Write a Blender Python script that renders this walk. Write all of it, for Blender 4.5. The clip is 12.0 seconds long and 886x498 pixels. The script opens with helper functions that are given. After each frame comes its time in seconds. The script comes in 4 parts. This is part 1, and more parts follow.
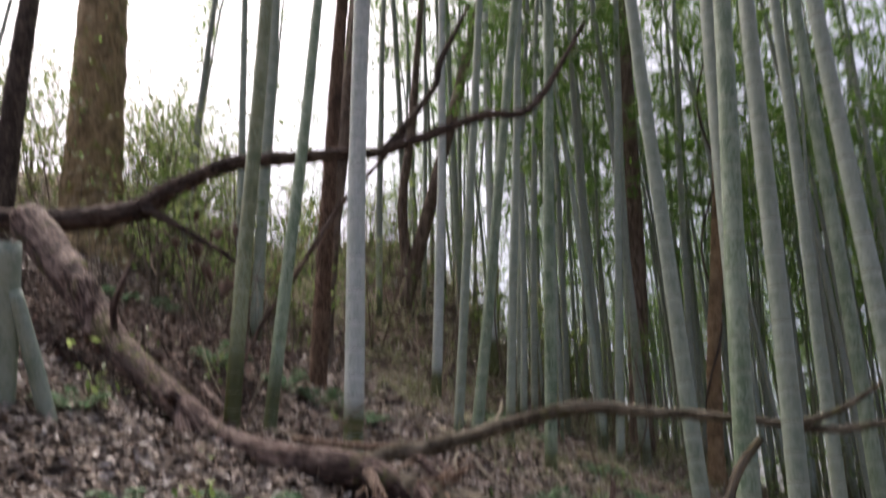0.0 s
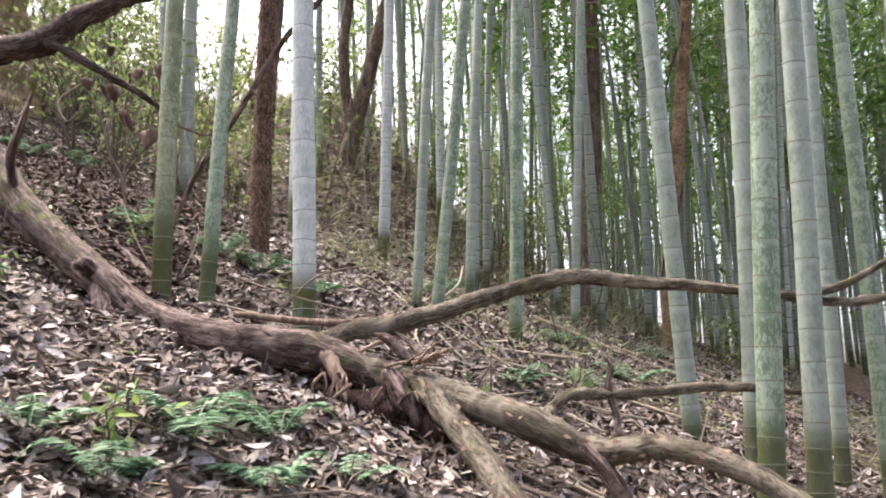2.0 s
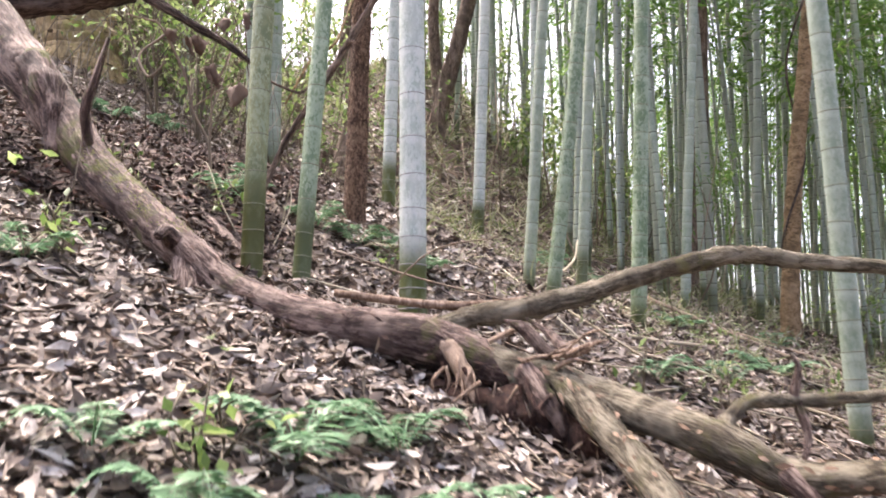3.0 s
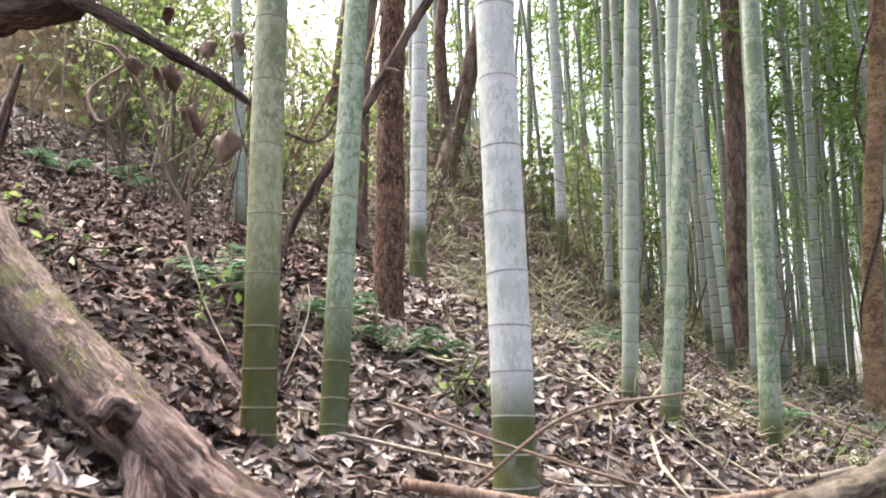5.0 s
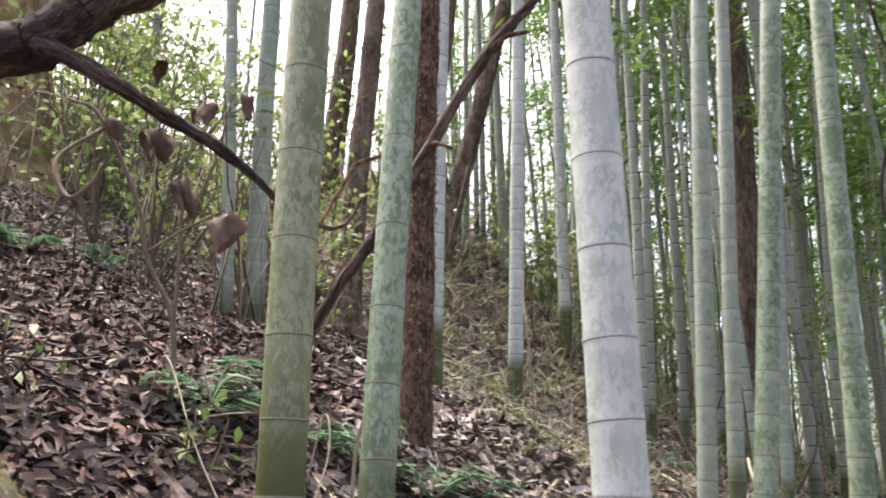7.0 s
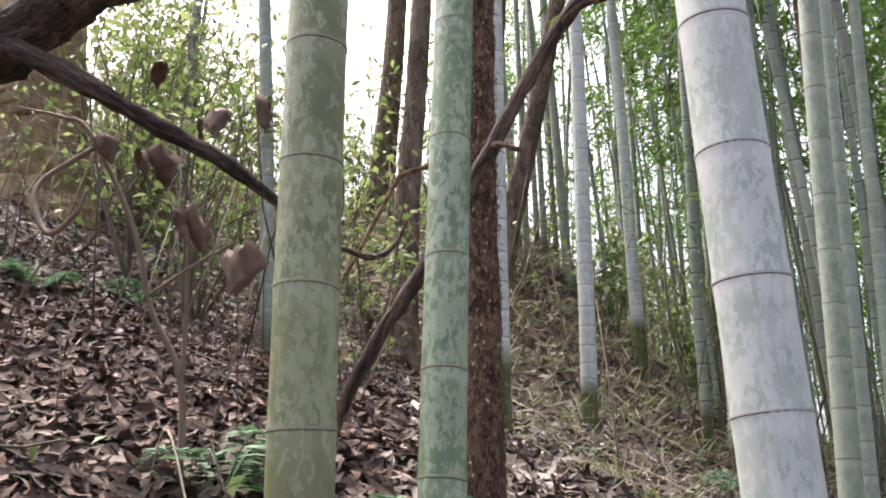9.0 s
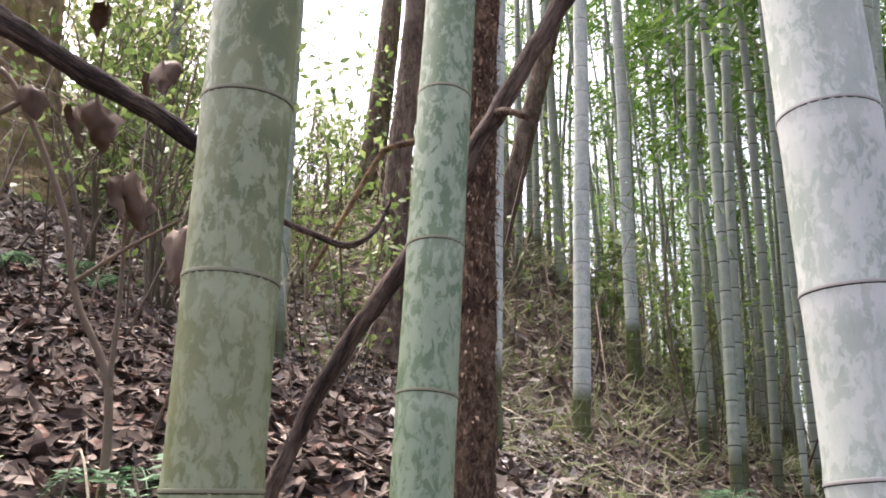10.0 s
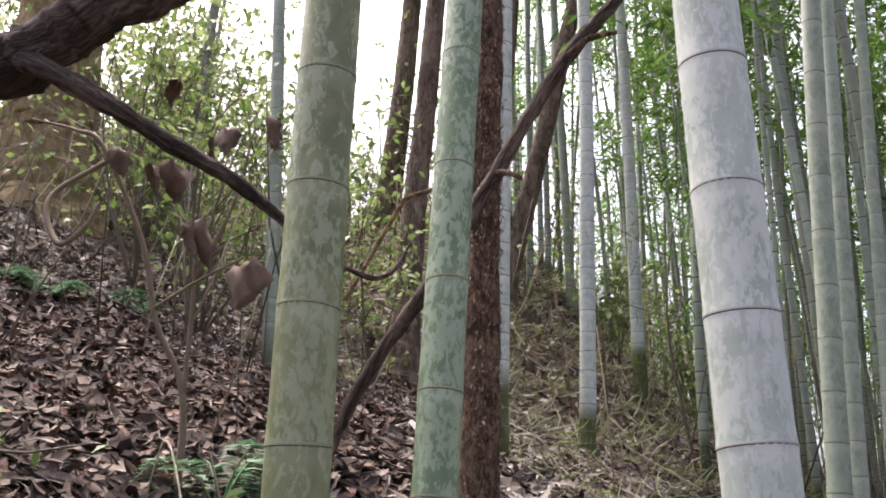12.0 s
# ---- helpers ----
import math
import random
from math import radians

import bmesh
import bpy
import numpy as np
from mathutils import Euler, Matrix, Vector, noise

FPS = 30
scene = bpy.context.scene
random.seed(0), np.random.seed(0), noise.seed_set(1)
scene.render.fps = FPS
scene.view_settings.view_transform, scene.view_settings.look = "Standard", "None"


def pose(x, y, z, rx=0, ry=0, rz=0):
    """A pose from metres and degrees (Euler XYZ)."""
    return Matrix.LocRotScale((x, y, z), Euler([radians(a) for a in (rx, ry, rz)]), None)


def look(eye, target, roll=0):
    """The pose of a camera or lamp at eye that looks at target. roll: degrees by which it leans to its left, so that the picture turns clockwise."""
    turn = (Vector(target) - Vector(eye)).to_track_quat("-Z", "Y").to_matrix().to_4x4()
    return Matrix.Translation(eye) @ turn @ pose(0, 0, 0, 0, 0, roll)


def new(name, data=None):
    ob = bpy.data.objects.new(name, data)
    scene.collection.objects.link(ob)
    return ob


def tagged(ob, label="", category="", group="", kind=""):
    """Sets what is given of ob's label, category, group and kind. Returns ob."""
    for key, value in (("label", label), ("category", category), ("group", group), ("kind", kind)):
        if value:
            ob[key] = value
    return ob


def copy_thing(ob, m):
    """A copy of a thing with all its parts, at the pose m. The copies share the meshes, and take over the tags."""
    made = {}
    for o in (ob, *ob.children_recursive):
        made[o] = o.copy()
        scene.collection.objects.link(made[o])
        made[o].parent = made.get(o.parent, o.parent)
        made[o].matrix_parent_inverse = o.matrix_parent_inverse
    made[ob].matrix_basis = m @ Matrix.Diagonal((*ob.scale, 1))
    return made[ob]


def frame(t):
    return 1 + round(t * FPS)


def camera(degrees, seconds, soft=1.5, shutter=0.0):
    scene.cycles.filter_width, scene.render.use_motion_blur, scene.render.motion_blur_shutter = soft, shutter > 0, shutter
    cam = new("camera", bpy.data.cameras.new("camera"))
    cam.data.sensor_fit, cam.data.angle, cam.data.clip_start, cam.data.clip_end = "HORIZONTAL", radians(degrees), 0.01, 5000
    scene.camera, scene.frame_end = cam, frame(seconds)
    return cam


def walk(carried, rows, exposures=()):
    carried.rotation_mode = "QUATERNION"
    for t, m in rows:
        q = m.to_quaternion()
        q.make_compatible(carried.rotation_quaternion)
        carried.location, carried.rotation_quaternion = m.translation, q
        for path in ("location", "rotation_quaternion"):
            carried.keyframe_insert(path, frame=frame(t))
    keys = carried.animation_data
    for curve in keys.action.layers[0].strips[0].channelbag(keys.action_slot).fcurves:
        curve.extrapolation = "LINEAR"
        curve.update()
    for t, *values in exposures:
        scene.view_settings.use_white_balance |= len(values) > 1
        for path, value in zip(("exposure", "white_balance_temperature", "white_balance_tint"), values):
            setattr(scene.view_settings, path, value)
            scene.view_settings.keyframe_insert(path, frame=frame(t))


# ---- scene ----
cam = camera(52.66, 12.0, soft=1.8, shutter=0.5)
PATH = [
    (0.0, -0.000, -0.000, 1.500, 109.56, 0.42, 0.08),
    (0.5, 0.026, 0.255, 1.555, 101.00, 1.14, 0.21),
    (1.0, 0.030, 0.460, 1.576, 100.41, 1.27, 1.80),
    (1.5, -0.082, 0.644, 1.595, 101.51, 2.09, -0.23),
    (2.0, -0.180, 0.826, 1.712, 100.49, 1.10, -4.11),
    (2.5, -0.274, 1.145, 1.766, 100.51, -0.32, -4.66),
    (3.0, -0.409, 1.565, 1.829, 98.90, -0.30, 0.50),
    (3.2, -0.465, 1.731, 1.921, 99.77, -0.40, -0.25),
    (5.0, -0.862, 3.154, 2.428, 101.13, 0.89, -0.56),
    (5.5, -0.941, 3.262, 2.504, 102.12, 1.09, -3.11),
    (6.0, -1.121, 3.165, 2.535, 103.56, 1.71, -5.10),
    (6.5, -1.135, 3.491, 2.615, 106.19, 0.73, -4.30),
    (8.5, -1.142, 4.514, 2.957, 105.10, 0.59, 2.29),
    (9.0, -1.141, 4.542, 2.962, 106.84, 1.06, 1.52),
    (9.5, -1.144, 4.930, 3.066, 107.31, 0.60, 0.80),
    (10.0, -1.147, 4.980, 3.080, 106.50, -0.65, 0.30),
    (10.5, -1.142, 4.905, 3.082, 107.11, -1.00, -0.20),
    (11.0, -1.143, 4.753, 3.062, 107.65, -0.65, 0.68),
    (11.5, -1.132, 4.520, 2.981, 108.05, -0.90, 0.85),
    (12.0, -1.130, 4.492, 2.957, 108.11, -0.87, 1.26),
]
walk(cam, [(t, pose(x, y, z, rx, ry, rz)) for t, x, y, z, rx, ry, rz in PATH],
     [(0.0, 1.08, 6350, 14), (0.5, 1.58, 6350, 14), (1.0, 2.02, 6330, 15), (2.0, 2.4, 6330, 15), (3.0, 2.7, 6380, 15), (5.5, 2.74, 6380, 14), (6.0, 2.57, 6350, 14), (6.5, 2.4, 6350, 14), (8.5, 2.28, 6300, 15), (9.5, 2.18, 6300, 15), (10.0, 2.30, 6300, 15), (10.5, 2.22, 6300, 15), (11.0, 2.12, 6300, 15), (12.0, 2.05, 6300, 15)])

# ---- light: bright overcast sky over a hillside grove ----
world = bpy.data.worlds.new("overcast_sky")
scene.world = world
world.use_nodes = True
wn = world.node_tree
sky = wn.nodes.new("ShaderNodeTexSky")
sky.sky_type = "NISHITA"
sky.sun_disc = False
sky.sun_elevation = radians(62)
sky.sun_rotation = radians(-35)
sky.air_density, sky.dust_density, sky.ozone_density = 0.6, 9.0, 0.4
wn.links.new(sky.outputs[0], wn.nodes["Background"].inputs[0])
wn.nodes["Background"].inputs[1].default_value = 0.15
sun = new("sun", bpy.data.lights.new("sun", "SUN"))
sun.data.energy, sun.data.angle, sun.data.color = 1.3, radians(40), (1.0, 0.96, 0.9)
sun.matrix_world = look((-3.5, 5, 15), (0, 0, 0))


# ---- materials ----
def nodes_of(name):
    m = bpy.data.materials.new(name)
    m.use_nodes = True
    t = m.node_tree
    return m, t, t.nodes["Principled BSDF"]


def ramp(t, fac, stops):
    r = t.nodes.new("ShaderNodeValToRGB")
    e = r.color_ramp.elements
    while len(e) < len(stops):
        e.new(0.5)
    for i, (p, c) in enumerate(stops):
        e[i].position, e[i].color = p, (*c, 1)
    t.links.new(fac, r.inputs[0])
    return r.outputs[0]


def tex(t, coord, scale, detail=4.0, rough=0.6, dist=0.0, stretch=None):
    if stretch:
        mp = t.nodes.new("ShaderNodeMapping")
        mp.inputs["Scale"].default_value = stretch
        t.links.new(coord, mp.inputs["Vector"])
        coord = mp.outputs[0]
    n = t.nodes.new("ShaderNodeTexNoise")
    n.inputs["Scale"].default_value, n.inputs["Detail"].default_value = scale, detail
    n.inputs["Roughness"].default_value, n.inputs["Distortion"].default_value = rough, dist
    t.links.new(coord, n.inputs["Vector"])
    return n.outputs["Fac"]


def mixc(t, fac, a, b, mode="MIX"):
    m = t.nodes.new("ShaderNodeMix")
    m.data_type, m.blend_type = "RGBA", mode
    for sock, val in ((m.inputs["Factor"], fac), (m.inputs["A"], a), (m.inputs["B"], b)):
        if isinstance(val, (int, float)):
            sock.default_value = val
        elif isinstance(val, tuple):
            sock.default_value = (*val, 1)
        else:
            t.links.new(val, sock)
    return m.outputs["Result"]


def maths(t, op, a, b=0.0):
    m = t.nodes.new("ShaderNodeMath")
    m.operation = op
    for sock, val in ((m.inputs[0], a), (m.inputs[1], b)):
        if isinstance(val, (int, float)):
            sock.default_value = val
        else:
            t.links.new(val, sock)
    return m.outputs[0]


def bump(t, b, height, strength, distance):
    n = t.nodes.new("ShaderNodeBump")
    n.inputs["Strength"].default_value, n.inputs["Distance"].default_value = strength, distance
    t.links.new(height, n.inputs["Height"])
    t.links.new(n.outputs[0], b.inputs["Normal"])


def coords(t, kind="Object"):
    return t.nodes.new("ShaderNodeTexCoord").outputs[kind]


def bark(name, dark, mid, light, moss=None, scale=18, rough=0.9, relief=0.02, stretch=(1, 1, 0.3), peel=0.5, zone=2.2, along=False):
    m, t, b = nodes_of(name)
    c = coords(t)
    if along:
        grain = t.nodes.new("ShaderNodeAttribute")
        grain.attribute_name = "grain"
        c = grain.outputs["Vector"]
    n1 = tex(t, c, scale, 10, 0.75, 0.8, stretch)
    n2 = tex(t, c, zone, 6, 0.68, 0.3)
    n3 = tex(t, c, scale * 4.5, 6, 0.75, 0.4, stretch)
    h = maths(t, "ADD", maths(t, "MULTIPLY", n1, 0.65), maths(t, "MULTIPLY", n3, 0.35))
    col = ramp(t, h, [(0.42, dark), (0.495, mid), (0.585, light)])
    col = mixc(t, ramp(t, n2, [(0.28 + 0.2 * peel, (peel,) * 3), (0.36 + 0.2 * peel, (0,) * 3)]), col, light)
    col = mixc(t, ramp(t, tex(t, c, 3.1, 4, 0.6, 0.2), [(0.52, (0,) * 3), (0.62, (0.6,) * 3)]), col, dark)
    if moss:
        col = mixc(t, ramp(t, n2, [(0.55, (0, 0, 0)), (0.66, (0.75,) * 3)]), col, moss)
    t.links.new(col, b.inputs["Base Color"])
    b.inputs["Roughness"].default_value = rough
    b.inputs["Specular IOR Level"].default_value = 0.25
    bump(t, b, h, 1.0, relief)
    return m


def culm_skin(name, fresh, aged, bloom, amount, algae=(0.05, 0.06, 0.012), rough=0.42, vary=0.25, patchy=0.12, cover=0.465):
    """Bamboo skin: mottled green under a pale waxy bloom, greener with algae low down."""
    m, t, b = nodes_of(name)
    c = coords(t)
    info = t.nodes.new("ShaderNodeObjectInfo").outputs["Random"]
    blotch = tex(t, c, 13, 6, 0.62, 0.5, (1, 1, 0.5))
    fine = tex(t, c, 60, 5, 0.7, 0.3, (1, 1, 0.35))
    broad = tex(t, c, 2.6, 3, 0.5, 0.0, (1, 1, 0.6))
    patch = maths(t, "ADD", maths(t, "MULTIPLY", tex(t, c, 64, 8, 0.68, 0.5, (1, 1, 0.55)), 0.62), maths(t, "MULTIPLY", tex(t, c, 11, 4, 0.5, 0.3, (1, 1, 0.5)), 0.38))
    col = mixc(t, ramp(t, blotch, [(0.40, (0, 0, 0)), (0.56, (1, 1, 1))]), fresh, aged)
    wax = maths(t, "MULTIPLY", ramp(t, patch, [(cover, (patchy,) * 3), (cover + 0.04, (1,) * 3)]), ramp(t, broad, [(0.3, (0.7,) * 3), (0.6, (1,) * 3)]))
    wax = maths(t, "MULTIPLY", wax, ramp(t, fine, [(0.3, (0.7,) * 3), (0.55, (1,) * 3)]))
    wax = maths(t, "MULTIPLY", wax, amount)
    node = t.nodes.new("ShaderNodeAttribute")
    node.attribute_name = "node"
    wax = maths(t, "MINIMUM", maths(t, "ADD", wax, maths(t, "MULTIPLY", node.outputs["Fac"], 0.35)), 1.0)
    col = mixc(t, wax, col, bloom)
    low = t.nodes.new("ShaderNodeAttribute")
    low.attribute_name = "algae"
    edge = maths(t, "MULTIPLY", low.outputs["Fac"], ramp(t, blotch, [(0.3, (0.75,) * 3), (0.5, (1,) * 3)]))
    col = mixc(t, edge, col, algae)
    col = mixc(t, maths(t, "MULTIPLY", info, vary), col, (0.16, 0.17, 0.12), "MIX")
    t.links.new(col, b.inputs["Base Color"])
    t.links.new(ramp(t, fine, [(0.3, (rough - 0.1,) * 3), (0.7, (rough + 0.25,) * 3)]), b.inputs["Roughness"])
    b.inputs["Specular IOR Level"].default_value = 0.35
    bump(t, b, fine, 0.12, 0.002)
    return m


def plain(name, stops, scale, rough=0.8, relief=0.3, depth=0.004, per="island", light=0.0):
    """Leaves, twigs and small pieces: colour varied by piece and by a fine grain."""
    m, t, b = nodes_of(name)
    c = coords(t)
    grain = tex(t, c, scale, 4, 0.6)
    if per == "island":
        v = t.nodes.new("ShaderNodeNewGeometry").outputs["Random Per Island"]
    else:
        v = t.nodes.new("ShaderNodeObjectInfo").outputs["Random"]
    f = maths(t, "ADD", maths(t, "MULTIPLY", v, 0.75), maths(t, "MULTIPLY", grain, 0.25))
    col = ramp(t, f, stops)
    t.links.new(col, b.inputs["Base Color"])
    b.inputs["Roughness"].default_value = rough
    b.inputs["Specular IOR Level"].default_value = 0.3
    if relief:
        bump(t, b, grain, relief, depth)
    if light:
        tr = t.nodes.new("ShaderNodeBsdfTranslucent")
        t.links.new(col, tr.inputs["Color"])
        mx = t.nodes.new("ShaderNodeMixShader")
        mx.inputs[0].default_value = light
        out = t.nodes["Material Output"]
        t.links.new(b.outputs[0], mx.inputs[1])
        t.links.new(tr.outputs[0], mx.inputs[2])
        t.links.new(mx.outputs[0], out.inputs[0])
    return m


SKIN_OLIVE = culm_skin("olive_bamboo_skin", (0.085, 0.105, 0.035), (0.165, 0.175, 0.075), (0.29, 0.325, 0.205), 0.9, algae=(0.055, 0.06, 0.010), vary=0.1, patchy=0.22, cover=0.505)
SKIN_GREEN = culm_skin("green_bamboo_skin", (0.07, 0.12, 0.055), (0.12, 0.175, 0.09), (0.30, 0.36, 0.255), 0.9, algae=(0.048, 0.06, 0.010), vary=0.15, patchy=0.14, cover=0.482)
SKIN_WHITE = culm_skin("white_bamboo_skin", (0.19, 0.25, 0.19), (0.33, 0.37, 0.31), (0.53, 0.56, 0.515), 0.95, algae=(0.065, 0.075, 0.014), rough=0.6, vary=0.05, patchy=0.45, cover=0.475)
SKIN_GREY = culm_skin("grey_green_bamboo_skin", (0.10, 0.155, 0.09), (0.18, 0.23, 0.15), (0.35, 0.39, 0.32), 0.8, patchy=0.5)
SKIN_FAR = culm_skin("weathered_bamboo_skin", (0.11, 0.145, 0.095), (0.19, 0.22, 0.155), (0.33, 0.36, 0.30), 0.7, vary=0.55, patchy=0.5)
# node colours: dark holds the shadow line at a node, pale the rim's highlight
NODE_DARK = plain("bamboo_node", [(0.0, (0.018, 0.018, 0.011)), (1.0, (0.06, 0.057, 0.036))], 40, 0.7)
NODE_RIM = plain("bamboo_node_rim", [(0.0, (0.13, 0.13, 0.075)), (1.0, (0.27, 0.27, 0.18))], 40, 0.7)
NODE_PALE = plain("pale_bamboo_node", [(0.0, (0.22, 0.21, 0.19)), (1.0, (0.42, 0.41, 0.38))], 40, 0.75)
BARK_RED = bark("reddish_bark", (0.026, 0.014, 0.009), (0.14, 0.08, 0.052), (0.34, 0.23, 0.155), None, 42, 0.9, 0.05, (1, 1, 0.5), 0.35)
BARK_DARK = bark("dark_bark", (0.016, 0.011, 0.008), (0.055, 0.04, 0.03), (0.13, 0.10, 0.075))
BARK_MOSS = bark("mossy_trunk", (0.11, 0.08, 0.04), (0.24, 0.175, 0.09), (0.34, 0.25, 0.14), (0.17, 0.17, 0.035), 10, peel=0.35)
BARK_LOG = bark("decaying_log_bark", (0.020, 0.010, 0.008), (0.078, 0.045, 0.035), (0.34, 0.25, 0.205), (0.11, 0.115, 0.03), 26, 0.75, 0.035, (0.16, 1.0, 1.0), 0.5, 4.5, True)
BARK_LIMB = bark("mossy_limb_bark", (0.04, 0.03, 0.02), (0.15, 0.122, 0.08), (0.37, 0.32, 0.235), (0.15, 0.14, 0.05), 36, 0.9, 0.05, (0.16, 1.0, 1.0), 0.6, 6.0, True)
BARK_GREY = bark("grey_brown_dead_bark", (0.018, 0.013, 0.011), (0.08, 0.055, 0.044), (0.24, 0.18, 0.145), None, 36, 0.9, 0.06, (0.14, 1.0, 1.0), 0.5, 5.0, True)
BARK_PROP = bark("dead_branch_bark", (0.026, 0.016, 0.012), (0.105, 0.07, 0.053), (0.27, 0.20, 0.155), None, 36, 0.85, 0.05, (0.14, 1.0, 1.0), 0.4, 5.0, True)
# near-black wood: the shade of the log's hollow is in this colour
BARK_HOLLOW = bark("rotten_shaded_wood", (0.012, 0.006, 0.005), (0.05, 0.024, 0.018), (0.13, 0.07, 0.05), None, 30, 0.9, 0.05, (1, 1, 0.3))
BARK_BROWN = bark("brown_trunk", (0.045, 0.031, 0.022), (0.12, 0.086, 0.062), (0.22, 0.17, 0.13), None, 14, 0.9, 0.02, (1, 1, 0.3))
BARK_TAN = bark("tan_trunk", (0.06, 0.040, 0.018), (0.19, 0.125, 0.062), (0.30, 0.21, 0.12), None, 12, 0.9, 0.02, (1, 1, 1.6))
WOOD_RAW = bark("splintered_wood", (0.09, 0.055, 0.035), (0.21, 0.14, 0.095), (0.36, 0.27, 0.2), None, 30, 0.9, 0.01, (1, 1, 0.15))
TWIG = plain("dry_twig", [(0.1, (0.055, 0.036, 0.024)), (0.5, (0.14, 0.10, 0.07)), (0.95, (0.32, 0.26, 0.19))], 30)
TWIG_DARK = plain("dark_stem", [(0.1, (0.045, 0.033, 0.023)), (0.6, (0.12, 0.095, 0.065)), (0.95, (0.25, 0.21, 0.15))], 30)
FLAKE = plain("bark_flake", [(0.1, (0.07, 0.04, 0.025)), (0.5, (0.2, 0.125, 0.08)), (0.95, (0.42, 0.3, 0.2))], 60)
FLAKE_LOG = plain("log_bark_scale", [(0.1, (0.02, 0.010, 0.007)), (0.55, (0.09, 0.05, 0.036)), (0.95, (0.34, 0.24, 0.19))], 60)
MOSS = plain("moss", [(0.1, (0.07, 0.08, 0.012)), (0.9, (0.19, 0.19, 0.045))], 60, 0.9)
CANE = plain("pale_dead_cane", [(0.1, (0.17, 0.14, 0.09)), (0.9, (0.42, 0.37, 0.27))], 20)
LITTER = plain("fallen_leaves", [(0.08, (0.024, 0.017, 0.013)), (0.3, (0.066, 0.046, 0.034)), (0.5, (0.125, 0.092, 0.07)), (0.66, (0.20, 0.158, 0.125)), (0.78, (0.32, 0.27, 0.23)), (0.87, (0.50, 0.45, 0.40)), (0.92, (0.19, 0.08, 0.045))], 50, 0.68, 0.7, 0.004)
# damp red-brown leaves, darker still to carry the canopy's shade on the bank
LITTER_RED = plain("damp_shaded_leaves", [(0.1, (0.020, 0.012, 0.009)), (0.4, (0.072, 0.048, 0.037)), (0.62, (0.14, 0.10, 0.076)), (0.78, (0.25, 0.20, 0.162)), (0.85, (0.12, 0.05, 0.03)), (0.93, (0.27, 0.22, 0.19))], 50, 0.85, 0.6, 0.004)
LITTER_THIN = plain("dry_bamboo_leaf", [(0.1, (0.06, 0.038, 0.026)), (0.4, (0.17, 0.12, 0.085)), (0.7, (0.31, 0.25, 0.19)), (0.92, (0.45, 0.40, 0.33))], 50, 0.75, 0.4, 0.003)
DEAD_LEAF = plain("dead_hanging_leaf", [(0.1, (0.04, 0.024, 0.016)), (0.5, (0.085, 0.052, 0.034)), (0.9, (0.16, 0.105, 0.07))], 30, 0.75, 0.6, 0.004)
LEAF = plain("shrub_leaf", [(0.1, (0.06, 0.10, 0.028)), (0.5, (0.15, 0.22, 0.06)), (0.9, (0.32, 0.38, 0.15))], 30, 0.4, 0, 0, light=0.45)
LEAF_BAMBOO = plain("bamboo_leaf", [(0.1, (0.05, 0.10, 0.02)), (0.5, (0.09, 0.17, 0.035)), (0.9, (0.17, 0.27, 0.06))], 20, 0.5, 0, 0, light=0.5)
PALE_LEAF = plain("pale_shrub_leaf", [(0.1, (0.11, 0.13, 0.05)), (0.5, (0.25, 0.28, 0.12)), (0.9, (0.42, 0.43, 0.24))], 30, 0.5, 0, 0, light=0.5)
FERN = plain("fern_leaf", [(0.1, (0.07, 0.15, 0.07)), (0.5, (0.14, 0.245, 0.13)), (0.9, (0.25, 0.36, 0.23))], 30, 0.45, 0, 0, light=0.35)
GRASS = plain("dry_undergrowth", [(0.05, (0.08, 0.11, 0.035)), (0.35, (0.18, 0.20, 0.085)), (0.6, (0.27, 0.29, 0.17)), (0.8, (0.37, 0.35, 0.265)), (0.95, (0.18, 0.13, 0.085))], 12, 0.7, 0, 0, light=0.4)


def soil():
    m, t, b = nodes_of("leaf_mould")
    c = coords(t)
    n1, n2 = tex(t, c, 26, 8, 0.7, 0.8), tex(t, c, 1.3, 5, 0.6)
    v = t.nodes.new("ShaderNodeTexVoronoi")
    v.inputs["Scale"].default_value = 17
    t.links.new(c, v.inputs["Vector"])
    chips = ramp(t, v.outputs["Color"], [(0.1, (0.03, 0.018, 0.012)), (0.45, (0.10, 0.065, 0.045)), (0.7, (0.17, 0.12, 0.09)), (0.95, (0.3, 0.25, 0.2))])
    col = mixc(t, 0.5, ramp(t, n1, [(0.3, (0.025, 0.016, 0.011)), (0.55, (0.09, 0.06, 0.043)), (0.75, (0.2, 0.155, 0.12))]), chips)
    col = mixc(t, ramp(t, n2, [(0.5, (0, 0, 0)), (0.75, (0.5,) * 3)]), col, (0.085, 0.08, 0.04))
    t.links.new(col, b.inputs["Base Color"])
    b.inputs["Roughness"].default_value = 0.9
    b.inputs["Specular IOR Level"].default_value = 0.2
    bump(t, b, n1, 0.8, 0.03)
    return m


SOIL = soil()


# ---- mesh helpers ----
def rnd(seed):
    return np.random.RandomState(seed)


def ob_mesh(name, verts, faces, material, parent=None, label="", smooth=True, attrs=None):
    me = bpy.data.meshes.new(name)
    me.from_pydata([tuple(v) for v in verts], [], faces)
    me.materials.append(material)
    if smooth:
        me.polygons.foreach_set("use_smooth", [True] * len(me.polygons))
    for key, values in (attrs or {}).items():
        a = me.attributes.new(key, "FLOAT", "POINT")
        a.data.foreach_set("value", values)
    me.update()
    ob = new(name, me)
    if parent:
        ob.parent = parent
    return tagged(ob, label)


